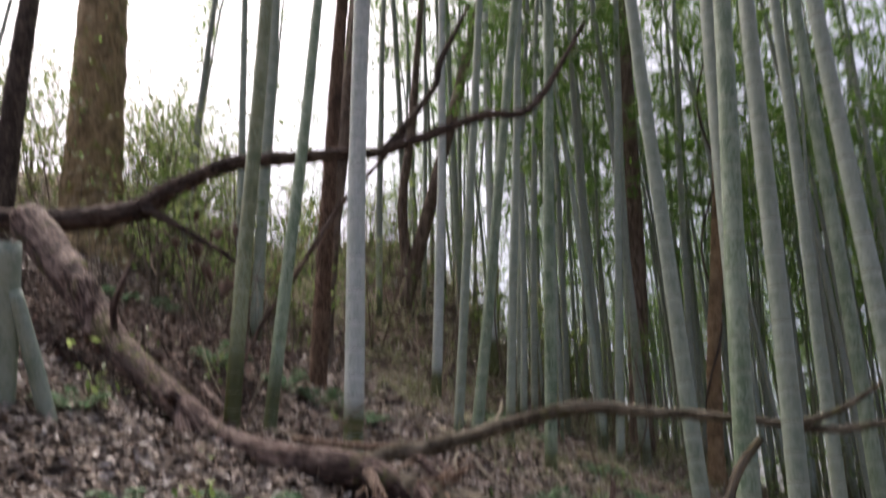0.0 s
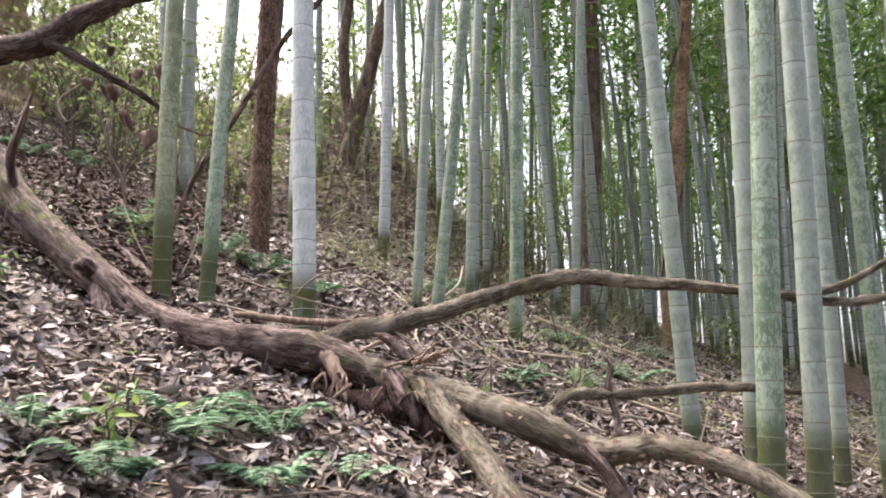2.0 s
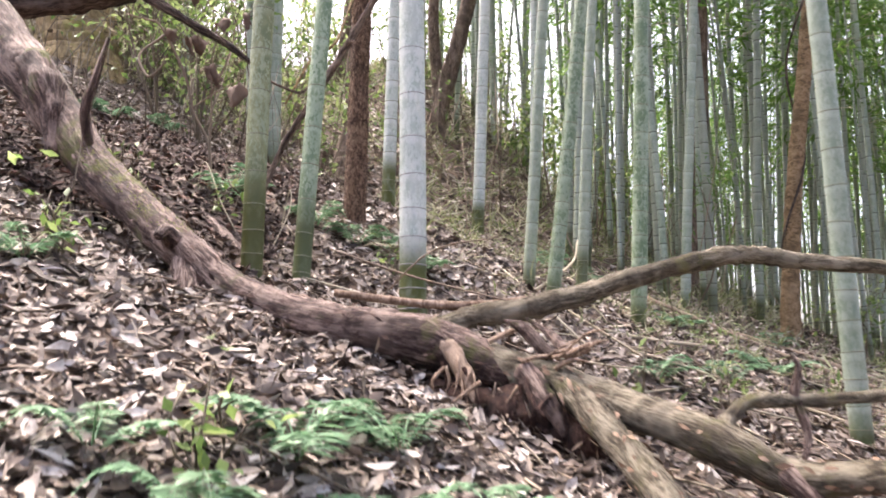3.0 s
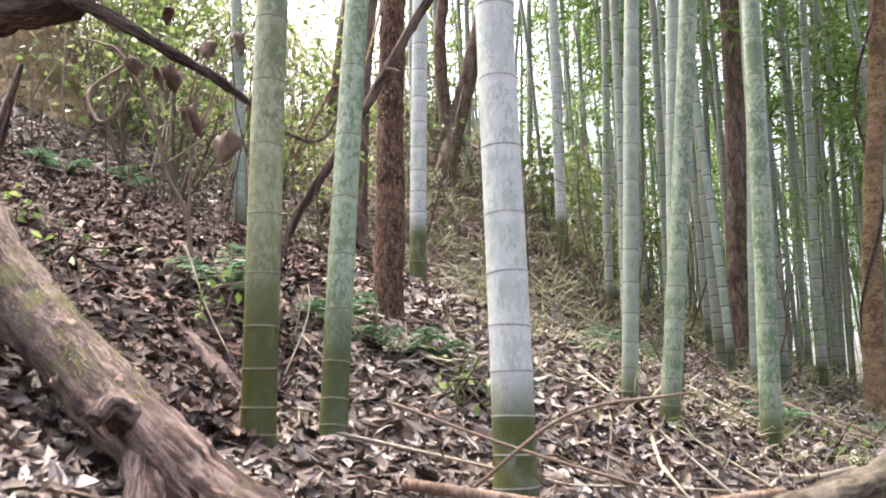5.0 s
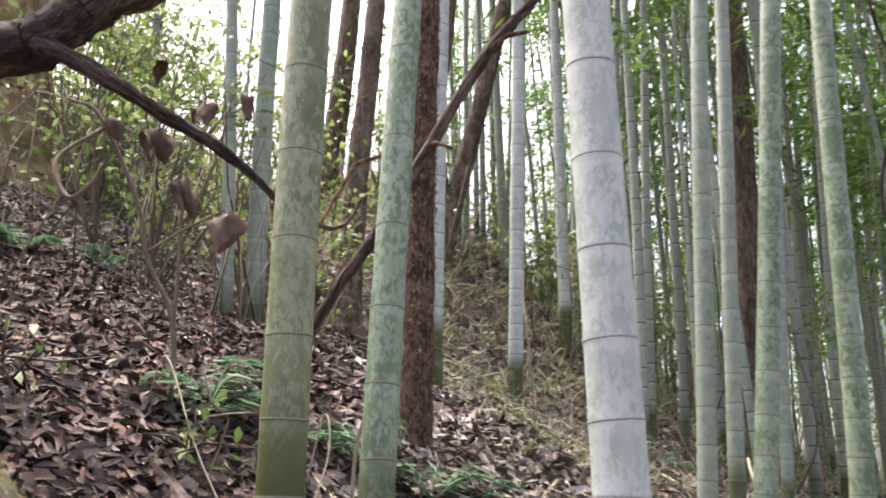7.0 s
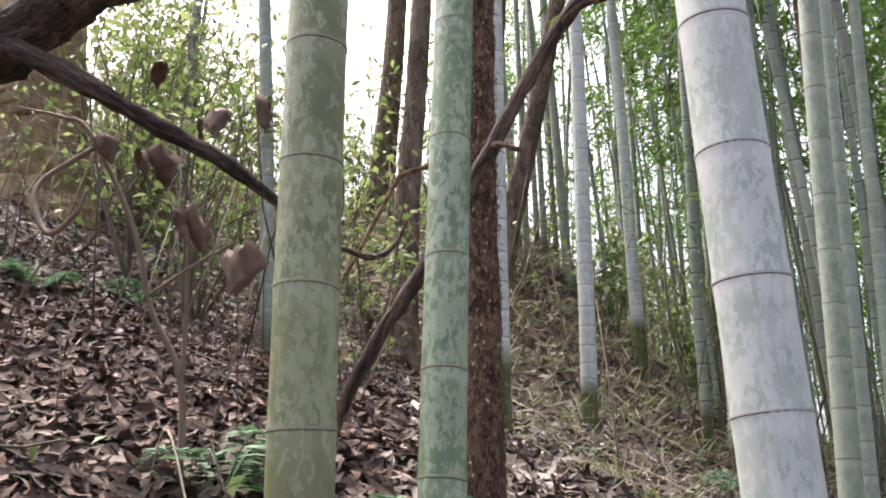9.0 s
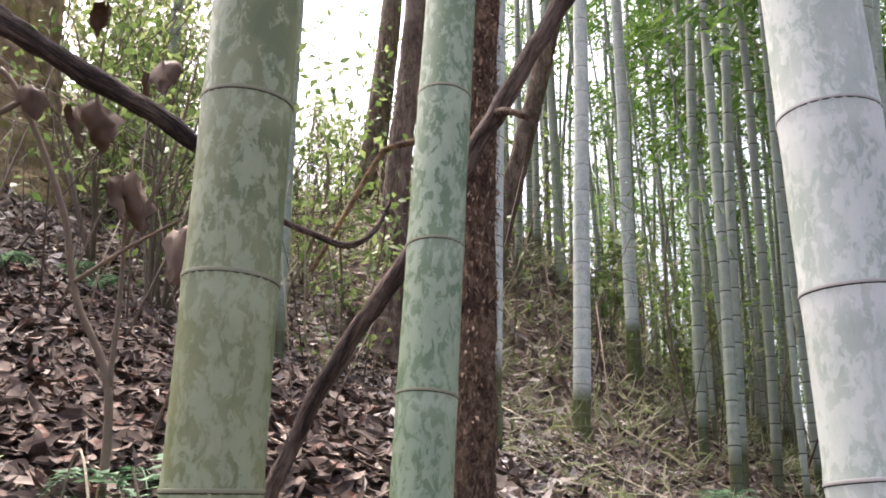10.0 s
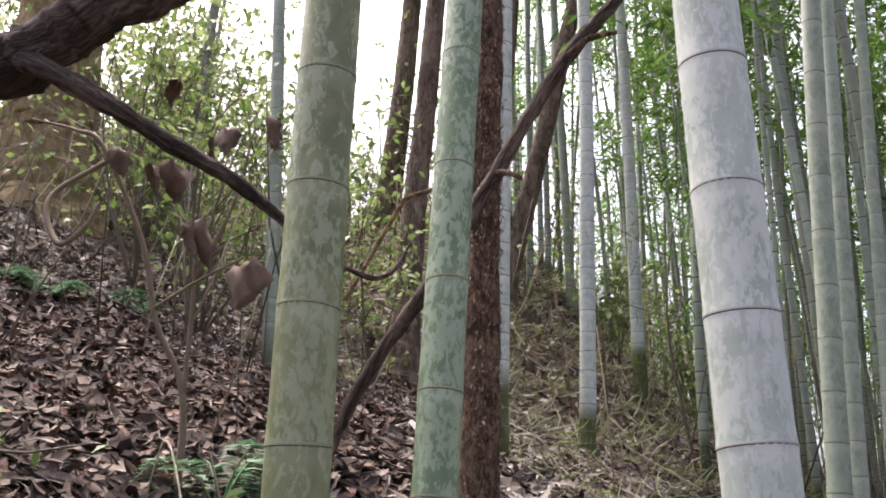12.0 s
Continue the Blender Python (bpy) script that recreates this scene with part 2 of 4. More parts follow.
def tube_data(points, radii, sides=12, rough=0.0, seed=0, caps=True, knobs=0.0):
    """A tube round a bent line: rough makes its cross-section knobbly."""
    r = rnd(seed)
    P = [Vector(p) for p in points]
    verts, faces = [], []
    side = Vector((0.31, 0.17, 0.93)).cross(P[1] - P[0])
    if side.length < 1e-4:
        side = Vector((1, 0, 0))
    side.normalize()
    lobes = r.uniform(0, 6.28, 3)
    for i, p in enumerate(P):
        d = (P[min(i + 1, len(P) - 1)] - P[max(i - 1, 0)]).normalized()
        side = (side - d * side.dot(d)).normalized()
        up = d.cross(side)
        for k in range(sides):
            a = 6.28318 * k / sides
            w = 1 + rough * (0.5 * math.sin(2 * a + lobes[0] + i * 0.35) + 0.35 * math.sin(3 * a + lobes[1] - i * 0.5) + 0.8 * (r.rand() - 0.5))
            way = side * math.cos(a) + up * math.sin(a)
            if knobs:
                q = p + way * radii[i]
                w += knobs * (noise.noise(q * 7) + 0.7 * noise.noise(q * 19) + 0.5 * noise.noise(q * 43))
            verts.append(p + way * (radii[i] * w))
    n = len(P)
    for i in range(n - 1):
        for k in range(sides):
            k2 = (k + 1) % sides
            faces.append((i * sides + k, i * sides + k2, (i + 1) * sides + k2, (i + 1) * sides + k))
    if caps:
        faces.append(tuple(range(sides - 1, -1, -1)))
        faces.append(tuple((n - 1) * sides + k for k in range(sides)))
    return verts, faces


def spline(points, radii, per=6):
    """Catmull-Rom through the points, with the radii eased along."""
    P = [Vector(p) for p in points]
    P = [P[0] * 2 - P[1]] + P + [P[-1] * 2 - P[-2]]
    out, rad = [], []
    for i in range(1, len(P) - 2):
        for j in range(per):
            u = j / per
            a, b, c, d = P[i - 1], P[i], P[i + 1], P[i + 2]
            out.append(0.5 * ((2 * b) + (c - a) * u + (2 * a - 5 * b + 4 * c - d) * u * u + (3 * b - a - 3 * c + d) * u ** 3))
            rad.append(radii[i - 1] * (1 - u) + radii[i] * u)
    out.append(P[-2])
    rad.append(radii[-1])
    return out, rad


def tube(name, points, radii, material, parent=None, label="", sides=12, per=6, rough=0.0, seed=0, wobble=0.0, knobs=0.0):
    p, rr = spline(points, radii, per)
    if wobble:
        r = rnd(seed + 7)
        p = [q + Vector(r.uniform(-wobble, wobble, 3)) * (0 if i in (0, len(p) - 1) else 1) for i, q in enumerate(p)]
    v, f = tube_data(p, rr, sides, rough, seed, True, knobs)
    ob = ob_mesh(name, v, f, material, parent, label)
    run, way = [float(seed % 7)], []
    for i in range(1, len(p)):
        run.append(run[-1] + (Vector(p[i]) - Vector(p[i - 1])).length)
    for i, q in enumerate(run):
        for k in range(sides):
            a = 6.28318 * k / sides
            way += (q, rr[i] * math.cos(a), rr[i] * math.sin(a))
    ob.data.attributes.new("grain", "FLOAT_VECTOR", "POINT").data.foreach_set("vector", way)
    return ob


def joined(tubes):
    verts, faces = [], []
    for v, f in tubes:
        o = len(verts)
        verts += v
        faces += [tuple(i + o for i in q) for q in f]
    return verts, faces


def height(x, y):
    """The hillside: rising ahead and to the left, with a crest far ahead."""
    yy = 22 - math.log1p(math.exp((22 - y) * 0.6)) / 0.6
    xx = max(min(x, 7.0), -8.0)
    yy = max(yy, -6.0)
    z = 0.14 - 0.2885 * xx + 0.3124 * yy + 0.0103 * xx * xx - 0.0066 * xx * yy - 0.0026 * yy * yy
    far = max(0.0, yy - 12)
    z += 0.021 * far * far * (1 - min(max((x - 0.5) / 6.5, 0.0), 1.0) * 0.9)
    z += 0.38 * min(math.log1p(math.exp((yy - 12.2) * 2)) / 2, 4.5) * math.exp(-((x + 0.9) / 2.1) ** 2)
    if y > 22:
        z -= 0.16 * (y - 22)
    if x < -8:
        z += 0.12 * (-8 - x)
    if x > 7:
        z -= 0.1 * (x - 7)
    if y < -6:
        z += 0.25 * (y + 6)
    z += 0.26 * math.exp(-((x + 1.0) / 1.6) ** 2 - ((y - 8.4) / 1.3) ** 2) - 0.07 * math.exp(-((x + 1.3) / 0.6) ** 2 - ((y - 6.05) / 0.45) ** 2)
    v = Vector((x, y, 0))
    z += 0.08 * noise.noise(v * 0.7) + 0.05 * noise.noise(v * 2.1) + 0.025 * noise.noise(v * 5.5)
    return max(z, -14.0)


def leaf_cards(places, dirs, ups, lengths, widths, fold=0.15, curl=0.0):
    """Many small pointed leaves, folded along the midrib: 6 points and 4 triangles each."""
    n = len(places)
    p, d = np.asarray(places, float), np.asarray(dirs, float)
    u = np.asarray(ups, float)
    d /= np.linalg.norm(d, axis=1)[:, None] + 1e-9
    s = np.cross(d, u)
    s /= np.linalg.norm(s, axis=1)[:, None] + 1e-9
    u = np.cross(s, d)
    L, W = np.asarray(lengths)[:, None], np.asarray(widths)[:, None]
    c = np.broadcast_to(np.asarray(curl, float).reshape(-1, 1), (n, 1))
    v = np.empty((n, 6, 3))
    v[:, 0] = p
    v[:, 1] = p + d * L * 0.45 + s * W * 0.5 + u * (fold * W + c * L * 0.12)
    v[:, 2] = p + d * L * 0.45 - s * W * 0.5 + u * (fold * W + c * L * 0.12)
    v[:, 3] = p + d * L * 0.5 + u * (c * L * 0.15)
    v[:, 4] = p + d * L * 0.8 + s * W * 0.28 + u * (fold * W * 0.5)
    v[:, 5] = p + d * L + u * (-c * L * 0.1)
    f = np.array([(0, 1, 3), (0, 3, 2), (1, 5, 3), (3, 5, 2)])
    faces = (f[None] + 6 * np.arange(n)[:, None, None]).reshape(-1, 3)
    return v.reshape(-1, 3), faces


def oval_leaves(places, dirs, ups, lengths, widths, cup, curl):
    """Broad fallen leaves: an oval outline cupped about the midrib, 8 points and 8 triangles each."""
    n = len(places)
    p, d, u = np.asarray(places, float), np.asarray(dirs, float), np.asarray(ups, float)
    u /= np.linalg.norm(u, axis=1)[:, None] + 1e-9
    d = d - u * np.sum(d * u, axis=1)[:, None]
    d /= np.linalg.norm(d, axis=1)[:, None] + 1e-9
    s = np.cross(d, u)
    L, W, c, k = (np.asarray(q, float).reshape(-1, 1) for q in (lengths, widths, cup, curl))
    v = np.empty((n, 8, 3))
    v[:, 0] = p - d * L * 0.5 + u * (k * L * 0.16)
    for i, (a, w) in enumerate(((-0.22, 0.46), (0.14, 0.42))):
        mid = p + d * L * a
        v[:, 1 + 3 * i] = mid + s * W * w + u * (c * W)
        v[:, 2 + 3 * i] = mid
        v[:, 3 + 3 * i] = mid - s * W * w + u * (c * W * 0.7)
    v[:, 7] = p + d * L * 0.5 + u * (k * L * 0.2)
    f = np.array([(0, 1, 2), (0, 2, 3), (1, 4, 2), (2, 4, 5), (2, 5, 3), (3, 5, 6), (4, 7, 5), (5, 7, 6)])
    return v.reshape(-1, 3), (f[None] + 8 * np.arange(n)[:, None, None]).reshape(-1, 3)


def card_mesh(name, v, f, material):
    me = bpy.data.meshes.new(name)
    me.vertices.add(len(v))
    me.vertices.foreach_set("co", np.asarray(v, np.float32).ravel())
    me.loops.add(len(f) * 3)
    me.loops.foreach_set("vertex_index", np.asarray(f, np.int32).ravel())
    me.polygons.add(len(f))
    me.polygons.foreach_set("loop_start", np.arange(0, len(f) * 3, 3, dtype=np.int32))
    me.materials.append(material)
    me.update(calc_edges=True)
    return me


def stuff(ob):
    return tagged(ob, kind="stuff")


# ---- ground ----
def build_ground():
    def steps(lo, hi, near_lo, near_hi, fine):
        out, x = [], near_lo
        while x <= near_hi:
            out.append(x)
            x += fine
        s, x = fine, near_hi
        while x < hi:
            s *= 1.22
            x += s
            out.append(x)
        s, x = fine, near_lo
        while x > lo:
            s *= 1.22
            x -= s
            out.insert(0, x)
        return out
    xs, ys = steps(-320, 320, -4.5, 5.5, 0.11), steps(-320, 420, 0.5, 13, 0.11)
    verts = [(x, y, height(x, y)) for y in ys for x in xs]
    n = len(xs)
    faces = [(j * n + i, j * n + i + 1, (j + 1) * n + i + 1, (j + 1) * n + i) for j in range(len(ys) - 1) for i in range(n - 1)]
    ob = ob_mesh("ground", verts, faces, SOIL)
    tagged(ob, "steep brown hillside covered in leaf mould", "ground", kind="structure")


build_ground()
# ---- bamboo ----
def node_heights(first, spread, top, seed, known=()):
    r = rnd(seed)
    out = list(known) or [0.05 + 0.03 * r.rand()]
    while out[-1] < top:
        z = out[-1]
        step = first + (spread - first) * (1 - math.exp(-z / 1.1)) + 0.012 * (r.rand() - 0.5)
        out.append(z + step)
    return out


def stem_data(nodes, radius, top, sides, bend, algae_to, seed):
    """A hollow-jointed stem: swollen at each node, waxy under it, tapering upward."""
    loops = [(-0.25, 1.05, 0, 1)]
    for i, z in enumerate(nodes):
        for dz, s, w in ((-0.055, 0.992, 0.0), (-0.022, 0.997, 1.0), (-0.005, 1.012, 0.9), (0.0, 1.022, 0.0), (0.006, 1.016, 0.0), (0.022, 0.994, 0.0)):
            if loops[-1][0] < z + dz < top:
                loops.append((z + dz, s, w, 0))
    loops.append((top, 0.3, 0, 0))
    verts, faces, node, algae = [], [], [], []
    r = rnd(seed)
    ax, ay = r.uniform(0, 6.28, 2)
    for z, s, w, _ in loops:
        t = max(z, 0) / top
        rad = radius * s * (1.06 if z < 0.1 else 1.0) * (1 - 0.72 * t ** 1.4)
        cx, cy = bend[0] * z * z + 0.004 * math.sin(z * 2.1 + ax), bend[1] * z * z + 0.004 * math.sin(z * 1.7 + ay)
        for k in range(sides):
            a = 6.28318 * k / sides
            verts.append((cx + rad * math.cos(a), cy + rad * math.sin(a), z))
            node.append(w)
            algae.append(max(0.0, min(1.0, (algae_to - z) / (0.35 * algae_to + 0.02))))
    for i in range(len(loops) - 1):
        for k in range(sides):
            k2 = (k + 1) % sides
            faces.append((i * sides + k, i * sides + k2, (i + 1) * sides + k2, (i + 1) * sides + k))
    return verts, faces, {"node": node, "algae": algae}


def ring_mesh(name, sides, rim, line):
    """The sheath scar at a node, for radius 1: a rounded rim, pale for its highlight, with a thin dark line under it
    painted as its shadow.
    """
    prof = ((0.997, -0.0034), (1.018, -0.0026), (1.026, -0.0010), (1.036, 0.0002), (1.034, 0.0018), (1.024, 0.0032), (0.998, 0.0046))
    v = [(r * math.cos(6.28318 * k / sides), r * math.sin(6.28318 * k / sides), z) for r, z in prof for k in range(sides)]
    f = [(i * sides + k, i * sides + (k + 1) % sides, (i + 1) * sides + (k + 1) % sides, (i + 1) * sides + k) for i in range(len(prof) - 1) for k in range(sides)]
    me = bpy.data.meshes.new(name)
    me.from_pydata(v, [], f)
    me.materials.append(line)
    me.materials.append(rim)
    me.polygons.foreach_set("use_smooth", [True] * len(f))
    me.polygons.foreach_set("material_index", [0 if i < 2 * sides else 1 for i in range(len(f))])
    return me


RING_DARK, RING_PALE = ring_mesh("node_ring", 32, NODE_RIM, NODE_DARK), ring_mesh("pale_node_ring", 32, NODE_PALE, NODE_DARK)


def crown_data(lo, top, spread, count, size, seed, bend=(0, 0)):
    """Drooping sprays of narrow leaves along thin side branches."""
    r = rnd(seed)
    tubes, P, D = [], [], []
    branches = max(6, count // 38)
    for i in range(branches):
        z = lo + (top - lo) * (i + r.rand()) / branches
        a, reach = r.uniform(0, 6.28), spread * (0.5 + 0.7 * r.rand()) * (1.1 - 0.6 * (z - lo) / (top - lo))
        base = Vector((bend[0] * z * z, bend[1] * z * z, z))
        way = Vector((math.cos(a), math.sin(a), 0))
        line = [base + way * reach * u + Vector((0, 0, reach * (0.55 * u - 0.75 * u * u))) for u in (0, 0.35, 0.7, 1.0)]
        tubes.append(tube_data(line, [0.008, 0.006, 0.004, 0.002], 3, caps=False))
        for _ in range(count // branches):
            u = 0.25 + 0.8 * r.rand() ** 0.7
            q = base + way * reach * u + Vector((0, 0, reach * (0.55 * u - 0.75 * u * u))) + Vector(r.normal(0, 0.085 * spread, 3))
            P.append(q)
            D.append((way.x + r.normal(0, 0.8), way.y + r.normal(0, 0.8), -0.35 + r.normal(0, 0.45)))
    n = len(P)
    v, f = leaf_cards(P, D, r.normal(0, 1, (n, 3)) * 0.5 + np.array([0, 0, 1.0]), size * r.uniform(0.7, 1.3, n), size * 0.2 * r.uniform(0.8, 1.3, n), 0.1, 0.3)
    return tubes, v, f


def add_crown(parent, lo, top, spread, count, size, seed, bend=(0, 0)):
    tubes, v, f = crown_data(lo, top, spread, count, size, seed, bend)
    crown = new("crown", card_mesh("crown", v, f, LEAF_BAMBOO))
    crown.parent = parent
    stuff(crown)
    bv, bf = joined(tubes)
    stuff(ob_mesh("twig_spray", bv, bf, CANE, parent))


def near_culm(x, y, z, dia, lean, skin, label, seed, known=(), bend=(0, 0), algae=0.42, pale=False, first=0.09, spread=0.25, top=13.0, rings_to=4.6):
    """One bamboo with each node ring as a piece of its own."""
    thing = new("bamboo_culm")
    tagged(thing, label, "bamboo", "bamboo of the grove")
    spin = 0 if bend[0] or bend[1] else 37 * seed % 360
    thing.matrix_world = pose(x, y, z, -math.degrees(math.atan(lean[1])), math.degrees(math.atan(lean[0])), 0) @ pose(0, 0, 0, 0, 0, spin)
    nodes = node_heights(first, spread, top, seed, known)
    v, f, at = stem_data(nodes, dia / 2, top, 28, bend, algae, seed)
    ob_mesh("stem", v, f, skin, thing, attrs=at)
    r = rnd(seed)
    ax, ay = r.uniform(0, 6.28, 2)
    for zn in nodes:
        if zn > rings_to:
            break
        ring = new("node_ring", RING_PALE if pale else RING_DARK)
        ring.parent = thing
        rad = dia / 2 * (1.06 if zn < 0.1 else 1.0) * (1 - 0.72 * (zn / top) ** 1.4)
        ring.location = (bend[0] * zn * zn + 0.004 * math.sin(zn * 2.1 + ax), bend[1] * zn * zn + 0.004 * math.sin(zn * 1.7 + ay), zn)
        ring.scale = (rad, rad, 1.0)
        ring.rotation_euler = (r.normal(0, 0.025), r.normal(0, 0.025), r.uniform(0, 6))
    add_crown(thing, 6.8, top, 1.1, 260, 0.2, seed, bend)
    return thing


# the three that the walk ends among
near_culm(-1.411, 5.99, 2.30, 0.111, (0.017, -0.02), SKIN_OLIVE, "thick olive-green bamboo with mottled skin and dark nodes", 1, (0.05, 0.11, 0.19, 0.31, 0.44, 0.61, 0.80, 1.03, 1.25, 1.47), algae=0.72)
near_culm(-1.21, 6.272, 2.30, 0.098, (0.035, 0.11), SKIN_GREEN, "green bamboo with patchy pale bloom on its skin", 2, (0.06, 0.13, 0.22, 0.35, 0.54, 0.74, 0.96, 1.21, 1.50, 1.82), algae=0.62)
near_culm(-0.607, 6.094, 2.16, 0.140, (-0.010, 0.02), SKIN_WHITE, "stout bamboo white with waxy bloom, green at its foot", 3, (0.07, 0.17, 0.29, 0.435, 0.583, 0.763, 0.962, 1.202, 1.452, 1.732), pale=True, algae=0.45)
# the row beyond the fallen tree
near_culm(1.87, 6.62, 1.32, 0.125, (-0.05, -0.02), SKIN_GREY, "grey-green bamboo leaning beside the fallen tree", 4)
near_culm(1.83, 5.56, 1.35, 0.125, (0.03, 0.0), SKIN_GREY, "pale grey-green bamboo standing close to others", 5)
near_culm(1.51, 4.70, 1.30, 0.118, (0.065, 0.0), SKIN_GREEN, "smooth green bamboo with thin dark nodes", 6, spread=0.23)
near_culm(1.97, 5.18, 1.25, 0.122, (0.03, 0.0), SKIN_GREY, "grey-green bamboo at the edge of the grove", 7)
near_culm(2.72, 6.4, 1.2, 0.10, (0.02, 0.0), SKIN_GREY, "grey-green bamboo close behind its neighbours", 19)
near_culm(2.98, 6.3, 1.1, 0.11, (-0.01, 0.0), SKIN_GREEN, "green bamboo deep in the row", 20)
near_culm(2.45, 4.75, 0.95, 0.11, (-0.03, 0.0), SKIN_GREY, "pale grey-green bamboo at the lower edge of the grove", 28)
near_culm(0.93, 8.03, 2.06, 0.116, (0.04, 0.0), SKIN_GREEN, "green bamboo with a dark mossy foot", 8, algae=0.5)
near_culm(0.11, 7.717, 2.32, 0.085, (0.063, 0.0), SKIN_GREY, "slender grey-green bamboo on the slope", 9)
near_culm(0.247, 7.505, 2.22, 0.098, (0.108, 0.0), SKIN_GREEN, "slender dark green bamboo leaning over the slope", 10)
near_culm(0.64, 8.75, 2.60, 0.09, (0.053, 0.0), SKIN_GREY, "pale slender bamboo behind others", 11)
near_culm(-0.10, 12.19, 3.7, 0.145, (0.044, 0.0), SKIN_WHITE, "pale bamboo high on the slope", 12, bend=(-0.004, 0.0))
near_culm(0.85, 14.6, 4.75, 0.15, (0.0, 0.0), SKIN_WHITE, "pale bamboo beside a thin dead cane", 17)
near_culm(0.35, 16.5, 5.7, 0.14, (-0.03, 0.0), SKIN_GREY, "grey bamboo near the crest", 18)
near_culm(-0.958, 9.19, 3.45, 0.115, (0.016, 0.0), SKIN_WHITE, "pale bamboo behind the reddish tree", 13)
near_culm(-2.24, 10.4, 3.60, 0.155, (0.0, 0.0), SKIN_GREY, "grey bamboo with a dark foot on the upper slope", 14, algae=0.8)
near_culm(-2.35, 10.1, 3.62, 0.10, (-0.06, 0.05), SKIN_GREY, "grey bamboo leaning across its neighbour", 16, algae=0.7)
near_culm(2.33, 12.1, 2.60, 0.12, (0.063, 0.0), SKIN_GREY, "thin pale bamboo in the middle distance", 15)


# farther bamboo: a few kinds, copied about
def far_culm(seed, dia, top, skin, crown_lo):
    thing = new("bamboo_culm")
    nodes = node_heights(0.1, 0.3, top, seed)
    r = rnd(seed + 50)
    bend = tuple(r.normal(0, 0.0045, 2))
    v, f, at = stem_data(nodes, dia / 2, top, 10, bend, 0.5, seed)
    stem = ob_mesh("stem", v, f, skin, thing, attrs=at)
    stem.data.materials.append(NODE_DARK)
    zs = [q[2] for q in v]
    for p in stem.data.polygons:
        mid = sum(zs[i] for i in p.vertices) / 4
        if len(p.vertices) == 4 and max(zs[i] for i in p.vertices) - min(zs[i] for i in p.vertices) < 0.012 and min(abs(mid - n) for n in nodes) < 0.008:
            p.material_index = 1
    add_crown(thing, crown_lo, top, 1.4, 460, 0.245, seed, bend)
    return thing


KINDS = [far_culm(60 + i, d, h, s, c) for i, (d, h, s, c) in enumerate((
    (0.085, 12.5, SKIN_FAR, 4.8), (0.10, 13.5, SKIN_FAR, 5.5), (0.07, 11.0, SKIN_FAR, 4.3), (0.12, 14.0, SKIN_FAR, 6.0), (0.055, 9.5, SKIN_FAR, 3.6), (0.09, 12.0, SKIN_GREY, 4.7)))]


def far_grove():
    r = rnd(5)
    taken, made, tries = [], 0, 0
    while made < 460 and tries < 30000:
        tries += 1
        x, y = r.uniform(-9, 20), 12.0 + 27 * r.rand() ** 1.2
        ang = math.degrees(math.atan2(x + 0.7, y - 2.5))
        if ang < -2 and r.rand() > (0.03 if ang > -17 else 0.10):
            continue
        if -2 <= ang < 8 and (y < 14 or r.rand() > 0.36):
            continue
        if ang > 48:
            continue
        if ang > 8 and y < 15 and r.rand() > 0.5:
            continue
        if min([(x - a) ** 2 + (y - b) ** 2 for a, b in taken] or [9]) < 0.15:
            continue
        taken.append((x, y))
        made += 1
    taken.sort(key=lambda q: (q[0] + 0.5) ** 2 + (q[1] - 3) ** 2)
    rest = []
    for i, (x, y) in enumerate(taken):
        kind = KINDS[r.randint(len(KINDS))]
        m = pose(x, y, height(x, y) - 0.03, r.normal(0, 1.6), r.normal(0.5, 1.6), r.uniform(0, 360))
        if i < 265:
            tagged(copy_thing(kind, m), "weathered grey-green bamboo deep in the grove", "bamboo", "bamboo of the grove")
        else:
            rest.append((kind, m))
    thicket = new("bamboo_thicket")
    tagged(thicket, "dense far bamboo closing the back of the grove", "bamboo", kind="stuff")
    for j, (name, material) in enumerate((("stem_mass", SKIN_FAR), ("leaf_mass", LEAF_BAMBOO))):
        V, F, o = [], [], 0
        for kind, m in rest:
            me = [c for c in kind.children if c.name.split(".")[0] == ("stem", "crown")[j]][0].data
            v = np.empty(len(me.vertices) * 3)
            me.vertices.foreach_get("co", v)
            mat = np.array(m)
            v = v.reshape(-1, 3) @ mat[:3, :3].T + mat[:3, 3]
            me.calc_loop_triangles()
            t = np.empty(len(me.loop_triangles) * 3, np.int32)
            me.loop_triangles.foreach_get("vertices", t)
            V.append(v)
            F.append(t.reshape(-1, 3) + o)
            o += len(v)
        mass = new(name, card_mesh(name, np.concatenate(V), np.concatenate(F), material))
        mass.parent = thicket
        stuff(mass)
    for i, kind in enumerate(KINDS):
        x, y = 9 + i * 1.3, 20 + (i * 5) % 7
        kind.matrix_world = pose(x, y, height(x, y) - 0.03, 1, 2, 40 * i)
        tagged(kind, "weathered grey-green bamboo deep in the grove", "bamboo", "bamboo of the grove")


far_grove()


